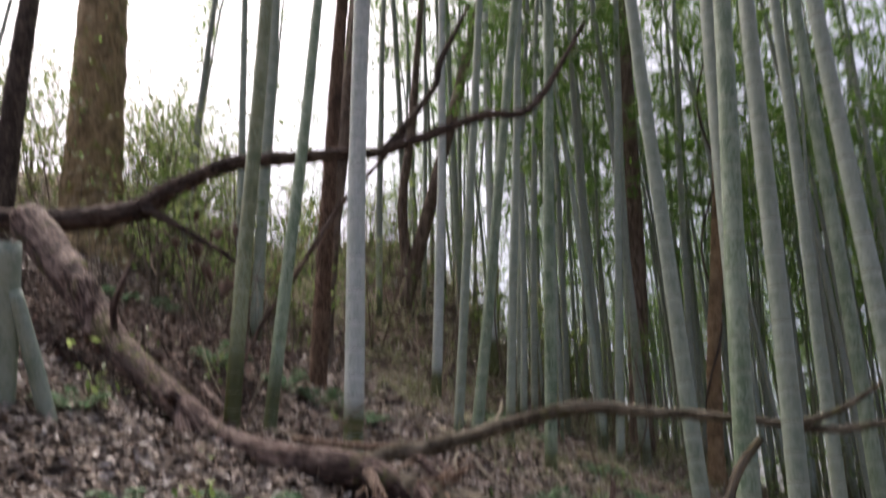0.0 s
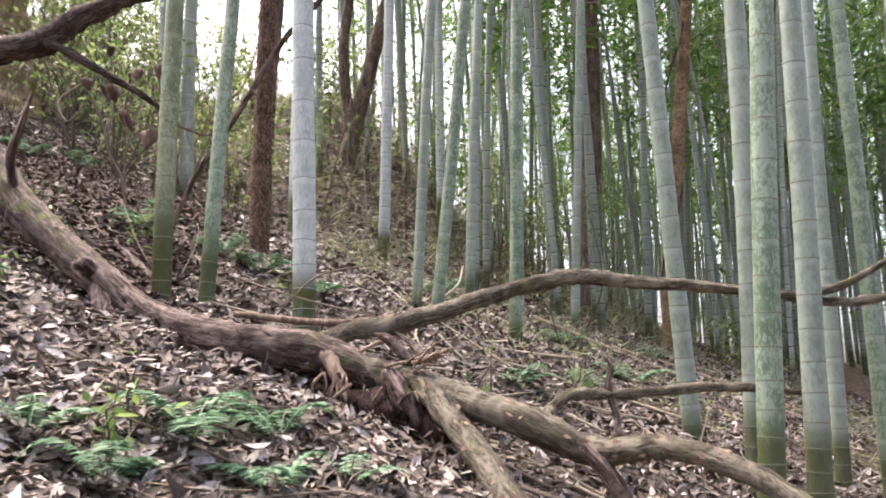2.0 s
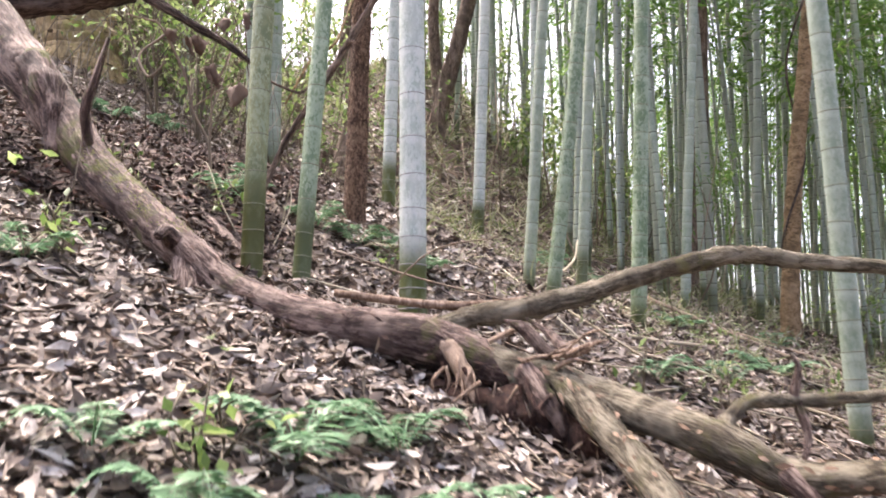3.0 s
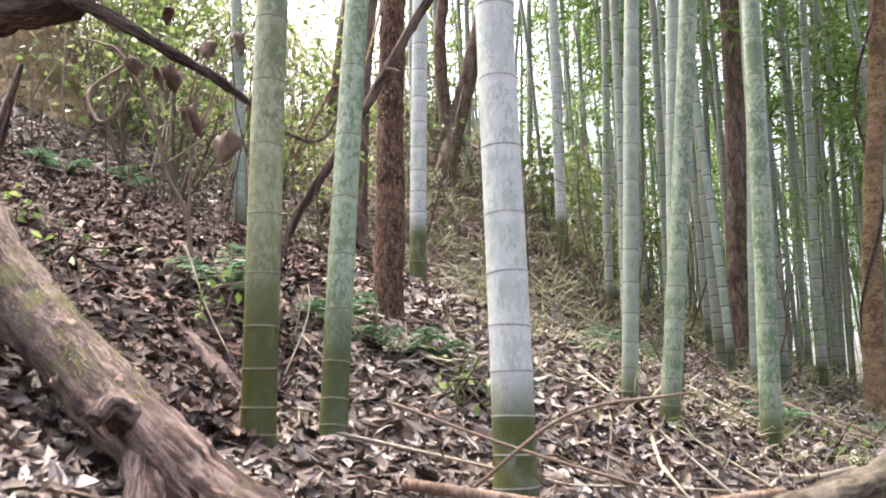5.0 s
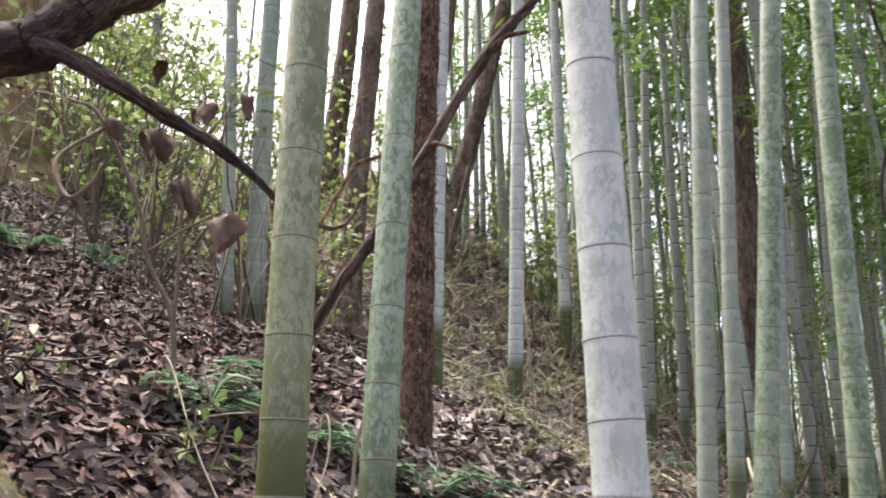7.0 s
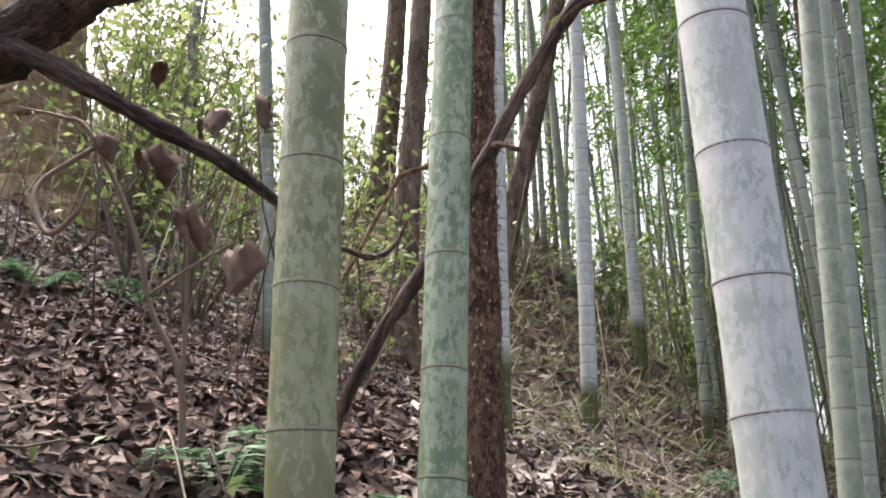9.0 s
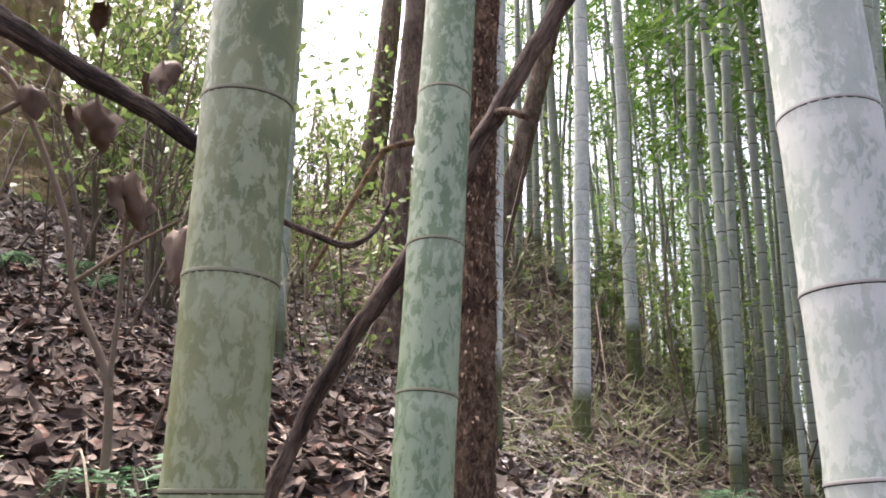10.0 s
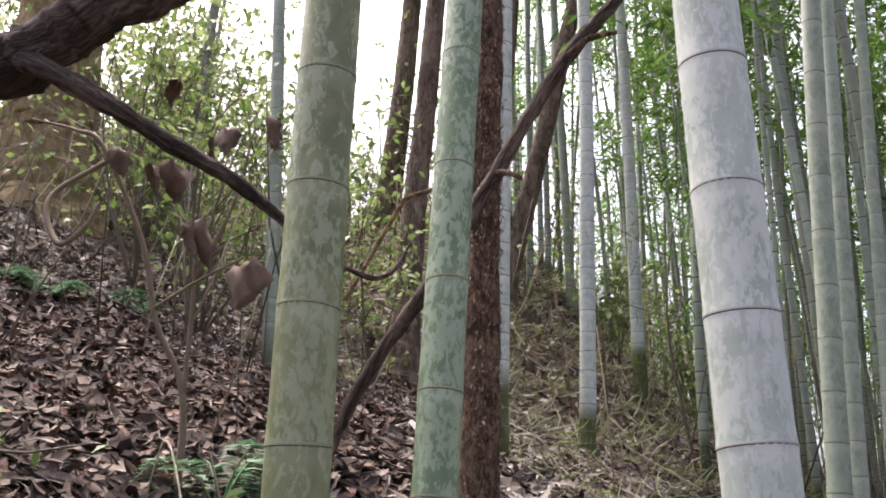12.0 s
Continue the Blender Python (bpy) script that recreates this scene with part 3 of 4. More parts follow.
# ---- trees ----
def tree(x, y, lines, material, label, seed, crown=None, leaf=None, twigs=0):
    """lines: (points relative to the foot, radii) of the trunk and then of its limbs."""
    thing = new("tree")
    tagged(thing, label, "tree")
    thing.location = (x, y, height(x, y))
    for i, (pts, rad) in enumerate(lines):
        tube("trunk" if i == 0 else "limb", pts, rad, material, thing, sides=36 if i == 0 else 16, per=22 if i == 0 else 10, rough=0.012, seed=seed + i, wobble=0.003, knobs=0.07)
    if crown:
        r = rnd(seed)
        P, D = [], []
        for cx, cy, cz, cr, n in crown:
            k = max(4, n // 40)
            cents = r.normal(0, cr * 0.45, (k, 3)) + np.array((cx, cy, cz))
            for j in range(n):
                P.append(cents[r.randint(k)] + r.normal(0, cr * 0.2, 3))
                D.append(r.normal(0, 1, 3) + np.array((0, 0, -0.3)))
        n = len(P)
        v, f = leaf_cards(P, D, r.normal(0, 0.6, (n, 3)) + np.array((0, 0, 1.0)), 0.1 * r.uniform(0.7, 1.4, n), 0.05 * r.uniform(0.8, 1.3, n), 0.15, 0.3)
        c = new("crown", card_mesh("crown", v, f, leaf or LEAF))
        c.parent = thing
    return thing


tree(-1.085, 7.70, [([(0, 0, -0.2), (0.0, 0, 0.1), (0.02, 0, 1.4), (0.06, 0.0, 3.0), (0.15, 0.1, 6.0), (0.2, 0.1, 9.0)], [0.105, 0.080, 0.068, 0.063, 0.055, 0.04])],
     BARK_RED, "slim tree with rough reddish-brown bark", 21, [(0.2, 0.2, 8.5, 1.8, 700)])
def peeling(x, y, radius, top, count, seed):
    """Curled strips of loose bark standing off a trunk."""
    r = rnd(seed)
    P, D, U = [], [], []
    for _ in range(count):
        z, a = r.uniform(0.1, top), r.uniform(0, 6.283)
        rad = radius * (1 - 0.06 * z) + 0.002
        P.append((x + 0.014 * z + rad * math.cos(a), y + rad * math.sin(a), height(x, y) + z))
        D.append((0.5 * math.cos(a) + r.normal(0, 0.45), 0.5 * math.sin(a) + r.normal(0, 0.45), r.choice((-1, 1)) * (0.9 + r.rand())))
        U.append((math.cos(a), math.sin(a), 0))
    n = len(P)
    v, f = leaf_cards(P, D, U, r.uniform(0.012, 0.034, n), r.uniform(0.004, 0.010, n), 0.2, r.uniform(-0.5, 1.5, n))
    return tagged(new("bark_flakes", card_mesh("bark_flakes", v, f, FLAKE)), "loose curled bark flakes on the reddish tree", "bark", kind="stuff")


peeling(-1.085, 7.70, 0.074, 4.6, 5200, 33)
tree(3.72, 12.5, [([(0, 0, -0.2), (0.02, 0, 0.6), (0.15, 0, 2.0), (0.42, 0, 4.0), (0.9, 0.1, 8.0)], [0.14, 0.11, 0.10, 0.09, 0.06])],
     BARK_TAN, "tan-brown slender tree wound by a climbing vine", 22, [(0.9, 0, 8.5, 1.6, 500)])
vine = new("woody_vine")
tagged(vine, "dark climbing vine wound round a tan tree", "vine")
turns = [(3.72 + 0.02 + 0.075 * max(0, z - 0.4) + 0.12 * math.cos(2.6 * z), 12.5 + 0.12 * math.sin(2.6 * z), height(3.72, 12.5) + z) for z in [0.25 * i for i in range(28)]]
tube("stem", turns, [0.016] * len(turns), BARK_DARK, vine, sides=8, per=4, seed=29)
tree(-5.4, 12.9, [([(0, 0, -0.4), (0, 0, 0.1), (-0.05, 0, 0.7), (-0.12, 0, 1.6), (-0.33, 0.1, 4.2), (-0.7, 0.1, 9.0)], [0.72, 0.55, 0.47, 0.44, 0.40, 0.3])],
     BARK_MOSS, "massive old tree trunk with olive moss", 23, [(0, 0, 9.5, 2.4, 1200)])
tree(-5.35, 10.0, [([(0, 0, -0.3), (0.02, 0, 0.6), (-0.05, 0, 3.0), (-0.1, 0.1, 8.0)], [0.2, 0.15, 0.13, 0.09])],
     BARK_DARK, "dark slim tree beside the old trunk", 24, [(0, 0, 8.5, 1.8, 600)])
tree(-1.70, 12.2, [([(0, 0, -0.3), (0.0, 0, 0.15), (0.05, 0, 0.6), (0.10, 0, 1.6), (0.22, 0.0, 3.2), (0.5, 0.1, 8.0)], [0.27, 0.18, 0.125, 0.11, 0.10, 0.07]), ([(0.02, 0.05, 0.1), (-0.22, 0.0, 0.35), (-0.3, 0.05, 0.1)], [0.07, 0.05, 0.03])],
     BARK_BROWN, "brown tree with a flared foot on the upper slope", 25, [(0.6, 0, 8, 2.0, 700)])
tree(-0.66, 15.0, [([(0, 0, -0.3), (0.05, 0, 0.3), (0.40, 0, 1.7), (0.80, 0, 3.4), (1.6, 0.1, 7.0)], [0.19, 0.135, 0.12, 0.11, 0.08]), ([(0.05, 0, 0.5), (-0.05, 0, 2.0), (0.1, 0, 3.4), (0.3, 0, 6.5)], [0.10, 0.085, 0.075, 0.05])],
     BARK_BROWN, "leaning brown tree below the crest", 26, [(1.2, 0, 8, 2.0, 700)])
tree(-2.4, 17.5, [([(0, 0, -0.3), (0.1, 0, 1.0), (0.3, 0, 3.5), (0.5, 0.1, 8.0)], [0.24, 0.19, 0.16, 0.1])],
     BARK_BROWN, "brown tree on the crest", 27, [(0.4, 0, 8.5, 2.0, 700)])
tree(3.35, 15.2, [([(0, 0, -0.3), (0, 0, 1.0), (0.15, 0, 4.0), (0.3, 0.1, 10.0)], [0.24, 0.18, 0.16, 0.12])],
     BARK_BROWN, "brown tree trunk deep in the grove", 28, [(0, 0, 9, 2.0, 700)])

# ---- fallen tree ----
fallen = new("fallen_tree")
tagged(fallen, "decaying fallen tree with broken limbs lying on leaf litter", "fallen tree")
tube("trunk", [(-3.2, 6.45, 4.05), (-2.7, 6.15, 3.52), (-2.17, 5.81, 2.91), (-1.85, 5.59, 2.64), (-1.58, 5.41, 2.42), (-1.3, 5.33, 2.2), (-0.93, 5.26, 2.08), (-0.52, 5.24, 2.02), (-0.16, 5.14, 1.88)],
     [0.155, 0.14, 0.105, 0.092, 0.092, 0.10, 0.103, 0.11, 0.085], BARK_LOG, fallen, sides=52, per=18, rough=0.03, seed=31, wobble=0.002, knobs=0.09)
tube("limb", [(-0.35, 5.22, 1.97), (0.08, 4.98, 1.82), (0.48, 4.62, 1.66), (0.69, 4.53, 1.55), (0.93, 4.35, 1.57), (1.14, 4.14, 1.5), (1.4, 3.8, 1.3)],
     [0.08, 0.075, 0.07, 0.06, 0.05, 0.045, 0.03], BARK_LIMB, fallen, sides=30, per=16, rough=0.03, seed=32, wobble=0.002, knobs=0.11)
tube("limb", [(-0.1, 5.1, 1.9), (0.03, 4.98, 1.83), (0.16, 4.7, 1.66), (0.27, 4.42, 1.48), (0.36, 4.15, 1.33)], [0.06, 0.058, 0.055, 0.06, 0.05], BARK_LIMB, fallen, sides=30, per=16, rough=0.03, seed=33, wobble=0.002, knobs=0.11)
tube("branch", [(-0.5, 5.3, 2.06), (-0.32, 5.36, 2.13), (0.03, 5.43, 2.2), (0.56, 5.56, 2.37), (0.89, 5.62, 2.44), (1.31, 5.64, 2.41), (1.98, 5.65, 2.35), (2.42, 5.63, 2.29), (2.9, 5.5, 2.35)],
     [0.05, 0.05, 0.05, 0.043, 0.046, 0.036, 0.03, 0.028, 0.02], BARK_LIMB, fallen, sides=20, per=14, rough=0.02, seed=34, wobble=0.004, knobs=0.2)
tube("branch", [(2.2, 5.62, 2.32), (2.5, 5.6, 2.42), (2.95, 5.5, 2.7)], [0.026, 0.022, 0.012], BARK_LIMB, fallen, sides=10, rough=0.1, seed=35)
tube("branch", [(0.5, 4.66, 1.6), (0.58, 4.86, 1.7), (0.7, 4.94, 1.79), (0.93, 5.1, 1.79), (1.52, 5.17, 1.82), (2.06, 5.24, 1.77)], [0.03, 0.032, 0.03, 0.028, 0.024, 0.014], BARK_LIMB, fallen, sides=16, per=12, rough=0.02, seed=36, wobble=0.004, knobs=0.22)
tube("limb", [(0.66, 4.52, 1.57), (0.72, 4.47, 1.5), (0.79, 4.40, 1.36), (0.85, 4.32, 1.18)], [0.045, 0.04, 0.036, 0.03], BARK_LOG, fallen, sides=18, per=10, rough=0.04, seed=39, knobs=0.15)
tube("broken_stub", [(-0.42, 5.16, 2.0), (-0.36, 5.08, 1.9), (-0.32, 5.0, 1.78)], [0.045, 0.036, 0.006], WOOD_RAW, fallen, sides=14, per=9, rough=0.1, seed=37, knobs=0.5)
# rotten underside: a solid dark core for the hollow's shade, with torn splinters hanging from it
tube("rotten_core", [(-0.62, 5.26, 1.86), (-0.38, 5.14, 1.77), (-0.12, 5.02, 1.70), (0.08, 4.93, 1.64), (0.17, 4.88, 1.58)], [0.05, 0.085, 0.10, 0.085, 0.03], BARK_HOLLOW, fallen, sides=30, per=14, rough=0.06, seed=141, wobble=0.01, knobs=0.35)


def splinters():
    r = rnd(142)
    for i in range(26):
        u = r.rand()
        p = Vector((-0.45, 5.10, 1.93)).lerp(Vector((0.16, 4.80, 1.74)), u) + Vector(r.normal(0, 0.018, 3))
        d = Vector((r.normal(0, 0.5), -0.35 + r.normal(0, 0.25), -1.0)).normalized() * r.uniform(0.05, 0.17)
        w = r.uniform(0.004, 0.011)
        tube("splinter", [p, p + d * 0.5 + Vector(r.normal(0, 0.008, 3)), p + d], [w, w * 0.8, w * 0.2], WOOD_RAW if r.rand() < 0.55 else BARK_HOLLOW, fallen, sides=6, per=3, rough=0.15, seed=150 + i)
    for i in range(9):
        u = r.rand()
        p = Vector((-0.30, 5.12, 2.0)).lerp(Vector((0.25, 4.85, 1.86)), u) + Vector(r.normal(0, 0.02, 3))
        d = Vector((0.75, -0.3 + r.normal(0, 0.25), r.normal(0.08, 0.25))) * r.uniform(0.08, 0.26)
        w = r.uniform(0.004, 0.012)
        tube("splinter", [p, p + d * 0.5 + Vector(r.normal(0, 0.012, 3)), p + d], [w, w, w * 0.3], WOOD_RAW, fallen, sides=6, per=3, rough=0.15, seed=190 + i)


splinters()


def flakes(name, points, radii, count, size, material, seed, face=None, lift=0.002, slim=0.35):
    """Curled scales of loose bark, or moss leaves, lying along a fallen limb."""
    line, rad = spline(points, radii, 10)
    r = rnd(seed)
    P, D, U = [], [], []
    while len(P) < count:
        k = r.uniform(0, len(line) - 1.01)
        i = int(k)
        p, way = line[i].lerp(line[i + 1], k - i), (line[i + 1] - line[i]).normalized()
        out = Vector(r.normal(0, 1, 3))
        out = (out - way * out.dot(way)).normalized()
        if face and out.dot(Vector(face)) < 0.25 * r.rand():
            continue
        P.append(p + out * (rad[i] * r.uniform(0.96, 1.04) + lift))
        D.append(way * r.choice((-1, 1)) + out * r.uniform(-0.1, 0.3) + Vector(r.normal(0, 0.3, 3)))
        U.append(out)
    n = len(P)
    v, f = leaf_cards(P, D, U, size * r.uniform(0.4, 1.5, n), size * slim * r.uniform(0.5, 1.3, n), 0.15, r.uniform(-0.3, 1.2, n))
    ob = new(name, card_mesh(name, v, f, material))
    ob.parent = fallen
    stuff(ob)


LOG_LINE = [(-2.7, 6.15, 3.52), (-2.17, 5.81, 2.91), (-1.85, 5.59, 2.64), (-1.58, 5.41, 2.42), (-1.3, 5.33, 2.2), (-0.93, 5.26, 2.08), (-0.52, 5.24, 2.02), (-0.16, 5.14, 1.88)]
flakes("loose_bark", LOG_LINE, [0.14, 0.105, 0.092, 0.092, 0.10, 0.103, 0.11, 0.085], 240, 0.05, FLAKE_LOG, 401)
flakes("loose_bark", [(-0.35, 5.22, 1.97), (0.08, 4.98, 1.82), (0.48, 4.62, 1.66), (0.69, 4.53, 1.55), (0.93, 4.35, 1.57), (1.14, 4.14, 1.5)], [0.08, 0.075, 0.07, 0.06, 0.05, 0.045], 110, 0.05, FLAKE, 402)
flakes("loose_bark", [(-0.1, 5.1, 1.9), (0.03, 4.98, 1.83), (0.16, 4.7, 1.66), (0.27, 4.42, 1.48), (0.36, 4.15, 1.33)], [0.06, 0.058, 0.055, 0.06, 0.05], 110, 0.05, FLAKE, 403)
flakes("moss", LOG_LINE[1:4], [0.105, 0.092, 0.092], 900, 0.012, MOSS, 404, (0.5, -0.1, 1.0), 0.003, 0.5)
tube("broken_stub", [(-2.17, 5.79, 2.93), (-2.17, 5.70, 3.13), (-2.12, 5.66, 3.28), (-2.05, 5.62, 3.48)], [0.036, 0.025, 0.019, 0.010], BARK_LOG, fallen, sides=9, rough=0.25, seed=38)

for i, (pts, rad) in enumerate((
        ([(-0.12, 5.05, 1.9), (-0.05, 4.93, 1.78), (0.0, 4.86, 1.66)], [0.05, 0.045, 0.01]), ([(-2.6, 6.0, 3.5), (-2.45, 5.9, 3.3), (-2.35, 5.8, 2.95)], [0.09, 0.08, 0.04]),
        ([(-0.02, 5.05, 1.95), (-0.12, 5.1, 2.06), (-0.2, 5.1, 2.1)], [0.03, 0.025, 0.006]), ([(0.06, 5.1, 1.96), (0.0, 5.25, 2.05), (-0.1, 5.4, 2.14)], [0.02, 0.018, 0.008]),
        ([(-1.6, 5.36, 2.45), (-1.62, 5.27, 2.48), (-1.63, 5.22, 2.45)], [0.05, 0.03, 0.018]), ([(-1.55, 5.36, 2.36), (-1.5, 5.24, 2.22), (-1.42, 5.16, 2.1)], [0.06, 0.05, 0.03]),
        ([(0.93, 5.1, 1.79), (0.95, 5.05, 1.66), (0.9, 5.0, 1.52)], [0.022, 0.018, 0.01]), ([(0.92, 5.1, 1.8), (0.93, 5.06, 1.92), (0.9, 5.05, 1.97)], [0.02, 0.014, 0.006]))):
    tube("broken_stub", pts, rad, BARK_LOG, fallen, sides=14, per=10, rough=0.05, seed=60 + i, knobs=0.35)

upper = new("dead_branch")
tagged(upper, "long dark dead branch hung across the bamboo", "branch")
tube("limb", [(-4.1, 6.6, 4.22), (-3.6, 6.85, 4.22), (-3.1, 6.85, 4.2), (-2.55, 6.83, 4.28), (-2.35, 6.82, 4.38), (-2.1, 6.83, 4.55), (-1.67, 6.85, 4.72), (-0.86, 6.85, 4.79), (-0.48, 6.85, 4.82), (0.34, 6.85, 5.14), (0.78, 6.85, 5.23), (1.29, 6.85, 6.07)],
     [0.10, 0.095, 0.09, 0.098, 0.088, 0.07, 0.065, 0.055, 0.05, 0.042, 0.036, 0.015], BARK_GREY, upper, sides=30, per=16, rough=0.03, seed=41, wobble=0.004, knobs=0.24)
tube("branch", [(-0.48, 6.85, 4.82), (-0.28, 6.87, 5.1), (-0.05, 6.87, 5.45), (0.0, 6.87, 5.7), (0.26, 6.85, 6.26)], [0.045, 0.036, 0.03, 0.03, 0.014], BARK_DARK, upper, sides=9, rough=0.1, seed=42)
tube("branch", [(-2.45, 6.78, 4.28), (-2.34, 6.75, 4.23), (-2.13, 6.75, 4.11), (-1.97, 6.8, 4.02), (-1.81, 6.85, 3.94), (-1.66, 6.9, 3.83), (-1.57, 7.0, 3.76), (-1.48, 7.1, 3.74), (-1.41, 7.15, 3.73), (-1.35, 7.2, 3.78), (-1.31, 7.25, 3.88)],
     [0.034, 0.032, 0.03, 0.027, 0.022, 0.015, 0.010, 0.009, 0.008, 0.007, 0.004], BARK_GREY, upper, sides=16, per=14, rough=0.03, seed=43, knobs=0.22)

creeper = new("woody_vine")
tagged(creeper, "bent woody vine looping beside the reddish tree", "vine")
tube("stem", [(-1.52, 7.3, 3.7), (-1.36, 7.3, 4.01), (-1.32, 7.3, 4.06), (-1.23, 7.35, 4.12), (-1.17, 7.45, 4.3), (-1.1, 7.82, 4.9), (-1.0, 7.84, 5.6)], [0.007, 0.009, 0.0095, 0.0095, 0.008, 0.007, 0.006], BARK_TAN, creeper, sides=8, seed=48)

prop = new("dead_branch")
tagged(prop, "dark dead branch leaning against the reddish tree", "branch")
tube("limb", [(-1.55, 6.85, 3.0), (-1.42, 6.83, 3.31), (-1.25, 6.83, 3.59), (-1.07, 6.84, 3.91), (-0.84, 6.85, 4.32), (-0.62, 6.9, 4.62), (-0.3, 7.0, 5.05)], [0.017, 0.018, 0.020, 0.022, 0.022, 0.021, 0.017], BARK_PROP, prop, sides=18, per=12, rough=0.02, seed=44, wobble=0.003, knobs=0.14)
for i, (a, b, c) in enumerate((((-0.84, 6.85, 4.32), (-0.78, 6.8, 4.36), (-0.7, 6.76, 4.36)), ((-1.05, 6.84, 3.95), (-1.02, 6.78, 3.93), (-0.98, 6.75, 3.9)))):
    tube("side_twig", [a, b, c], [0.014, 0.01, 0.006], BARK_RED, prop, sides=8, per=5, seed=90 + i, knobs=0.15)
# ---- leaf litter ----
def on_slope(x, y, r, spread=0.55):
    """An upward direction on the slope, tipped at random."""
    e = 0.06
    n = Vector((height(x - e, y) - height(x + e, y), height(x, y - e) - height(x, y + e), 2 * e)).normalized()
    return n + Vector(r.normal(0, spread, 3))


def litter(name, count, area, size, seed, material, label, lift=0.014, spread=0.33, near=None):
    r = rnd(seed)
    P, U = [], []
    while len(P) < count:
        x, y = r.uniform(area[0], area[1]), area[2] + (area[3] - area[2]) * r.rand() ** 1.5
        if near and r.rand() > near(x, y):
            continue
        P.append((x, y, height(x, y) + lift * (0.3 + 1.6 * r.rand())))
        U.append(on_slope(x, y, r, spread))
    n = len(P)
    D = r.normal(0, 1, (n, 3)) * np.array((1, 1, 0.3))
    v, f = oval_leaves(P, D, U, size * r.uniform(0.45, 1.75, n), size * 0.4 * r.uniform(0.5, 1.5, n), r.uniform(-0.25, 0.5, n), r.uniform(-0.8, 1.3, n))
    ob = new(name, card_mesh(name, v, f, material))
    return tagged(ob, label, "leaf litter", kind="stuff")


# Thins the paler litter on the damp bank, partly for the shade there.
def damp_shaded_bank(x, y):
    return 0.30 if x < -1.45 and 6.2 < y < 10 else 1.0


litter("leaf_litter", 84000, (-4.2, 3.4, 1.6, 11.0), 0.074, 71, LITTER, "thick brown and tan fallen leaves on the slope", 0.02, 0.36, damp_shaded_bank)
litter("leaf_litter", 34000, (-7.0, 7.0, 8.0, 19.0), 0.105, 72, LITTER, "brown fallen leaves farther up the slope", 0.02, 0.42)

litter("leaf_litter", 25000, (-4.3, -1.4, 5.9, 9.8), 0.08, 73, LITTER_RED, "damp red-brown leaves on the steep bank, darkened for its shade", 0.032, 0.36)
litter("leaf_litter", 15000, (-9.0, 9.0, -3.5, 10.0), 0.11, 74, LITTER, "scattered brown leaves over the lower slope", 0.014, 0.42)


def bamboo_litter(count, area, seed):
    """Narrow dry bamboo leaves lying among the broad ones."""
    r = rnd(seed)
    P, U = [], []
    for _ in range(count):
        x, y = r.uniform(area[0], area[1]), area[2] + (area[3] - area[2]) * r.rand() ** 1.4
        if r.rand() > damp_shaded_bank(x, y):
            continue
        P.append((x, y, height(x, y) + 0.01 + 0.035 * r.rand()))
        U.append(on_slope(x, y, r, 0.4))
    count = len(P)
    D = r.normal(0, 1, (count, 3)) * np.array((1, 1, 0.35))
    v, f = leaf_cards(P, D, U, r.uniform(0.04, 0.12, count), r.uniform(0.006, 0.015, count), 0.2, r.uniform(-0.6, 1.0, count))
    tagged(new("leaf_litter", card_mesh("leaf_litter", v, f, LITTER_THIN)), "narrow dry tan bamboo leaves over the litter", "leaf litter", kind="stuff")


bamboo_litter(42000, (-4.2, 4.6, 1.8, 13.0), 75)


# ---- ferns ----
def frond(P, D, U, L, W, root, out, length, rise, r):
    """Adds the leaflets of one arching frond, and gives its midrib."""
    side = Vector((-out.y, out.x, 0)).normalized()
    line = []
    for i in range(13):
        u = i / 12
        line.append(root + out * (length * u) + Vector((0, 0, rise * (1.5 * u - 1.25 * u * u))))
    for i in range(1, 25):
        u = 0.12 + 0.88 * i / 24
        j = min(int(u * 12), 11)
        q = line[j].lerp(line[j + 1], u * 12 - j)
        ln = length * 0.30 * math.sin(3.14 * (0.12 + 0.86 * u) ** 0.85)
        for sgn in (-1, 1):
            P.append(q)
            D.append(side * sgn + out * 0.45 + Vector((0, 0, -0.12 + r.normal(0, 0.1))))
            U.append(Vector((r.normal(0, 0.15), r.normal(0, 0.15), 1)))
            L.append(max(ln, 0.012))
            W.append(max(ln * 0.38, 0.008))
    return line


def fern(x, y, fronds, length, seed, label="green fern growing in the leaf litter"):
    r = rnd(seed)
    thing = new("fern")
    tagged(thing, label, "fern", "ferns on the slope")
    thing.location = (x, y, height(x, y))
    for i in range(fronds):
        a = 6.283 * i / fronds + r.normal(0, 0.35)
        P, D, U, L, W = [], [], [], [], []
        line = frond(P, D, U, L, W, Vector((0, 0, 0)), Vector((math.cos(a), math.sin(a), 0)), length * r.uniform(0.7, 1.2), length * r.uniform(0.6, 1.3), r)
        v, f = leaf_cards(P, D, U, L, W, 0.05, 0.2)
        piece = new("frond", card_mesh("frond", v, f, FERN))
        piece.parent = thing
        sv, sf = tube_data(line, [0.0035 - 0.0002 * k for k in range(len(line))], 4)
        rib = ob_mesh("midrib", sv, sf, FERN)
        rib.parent = piece


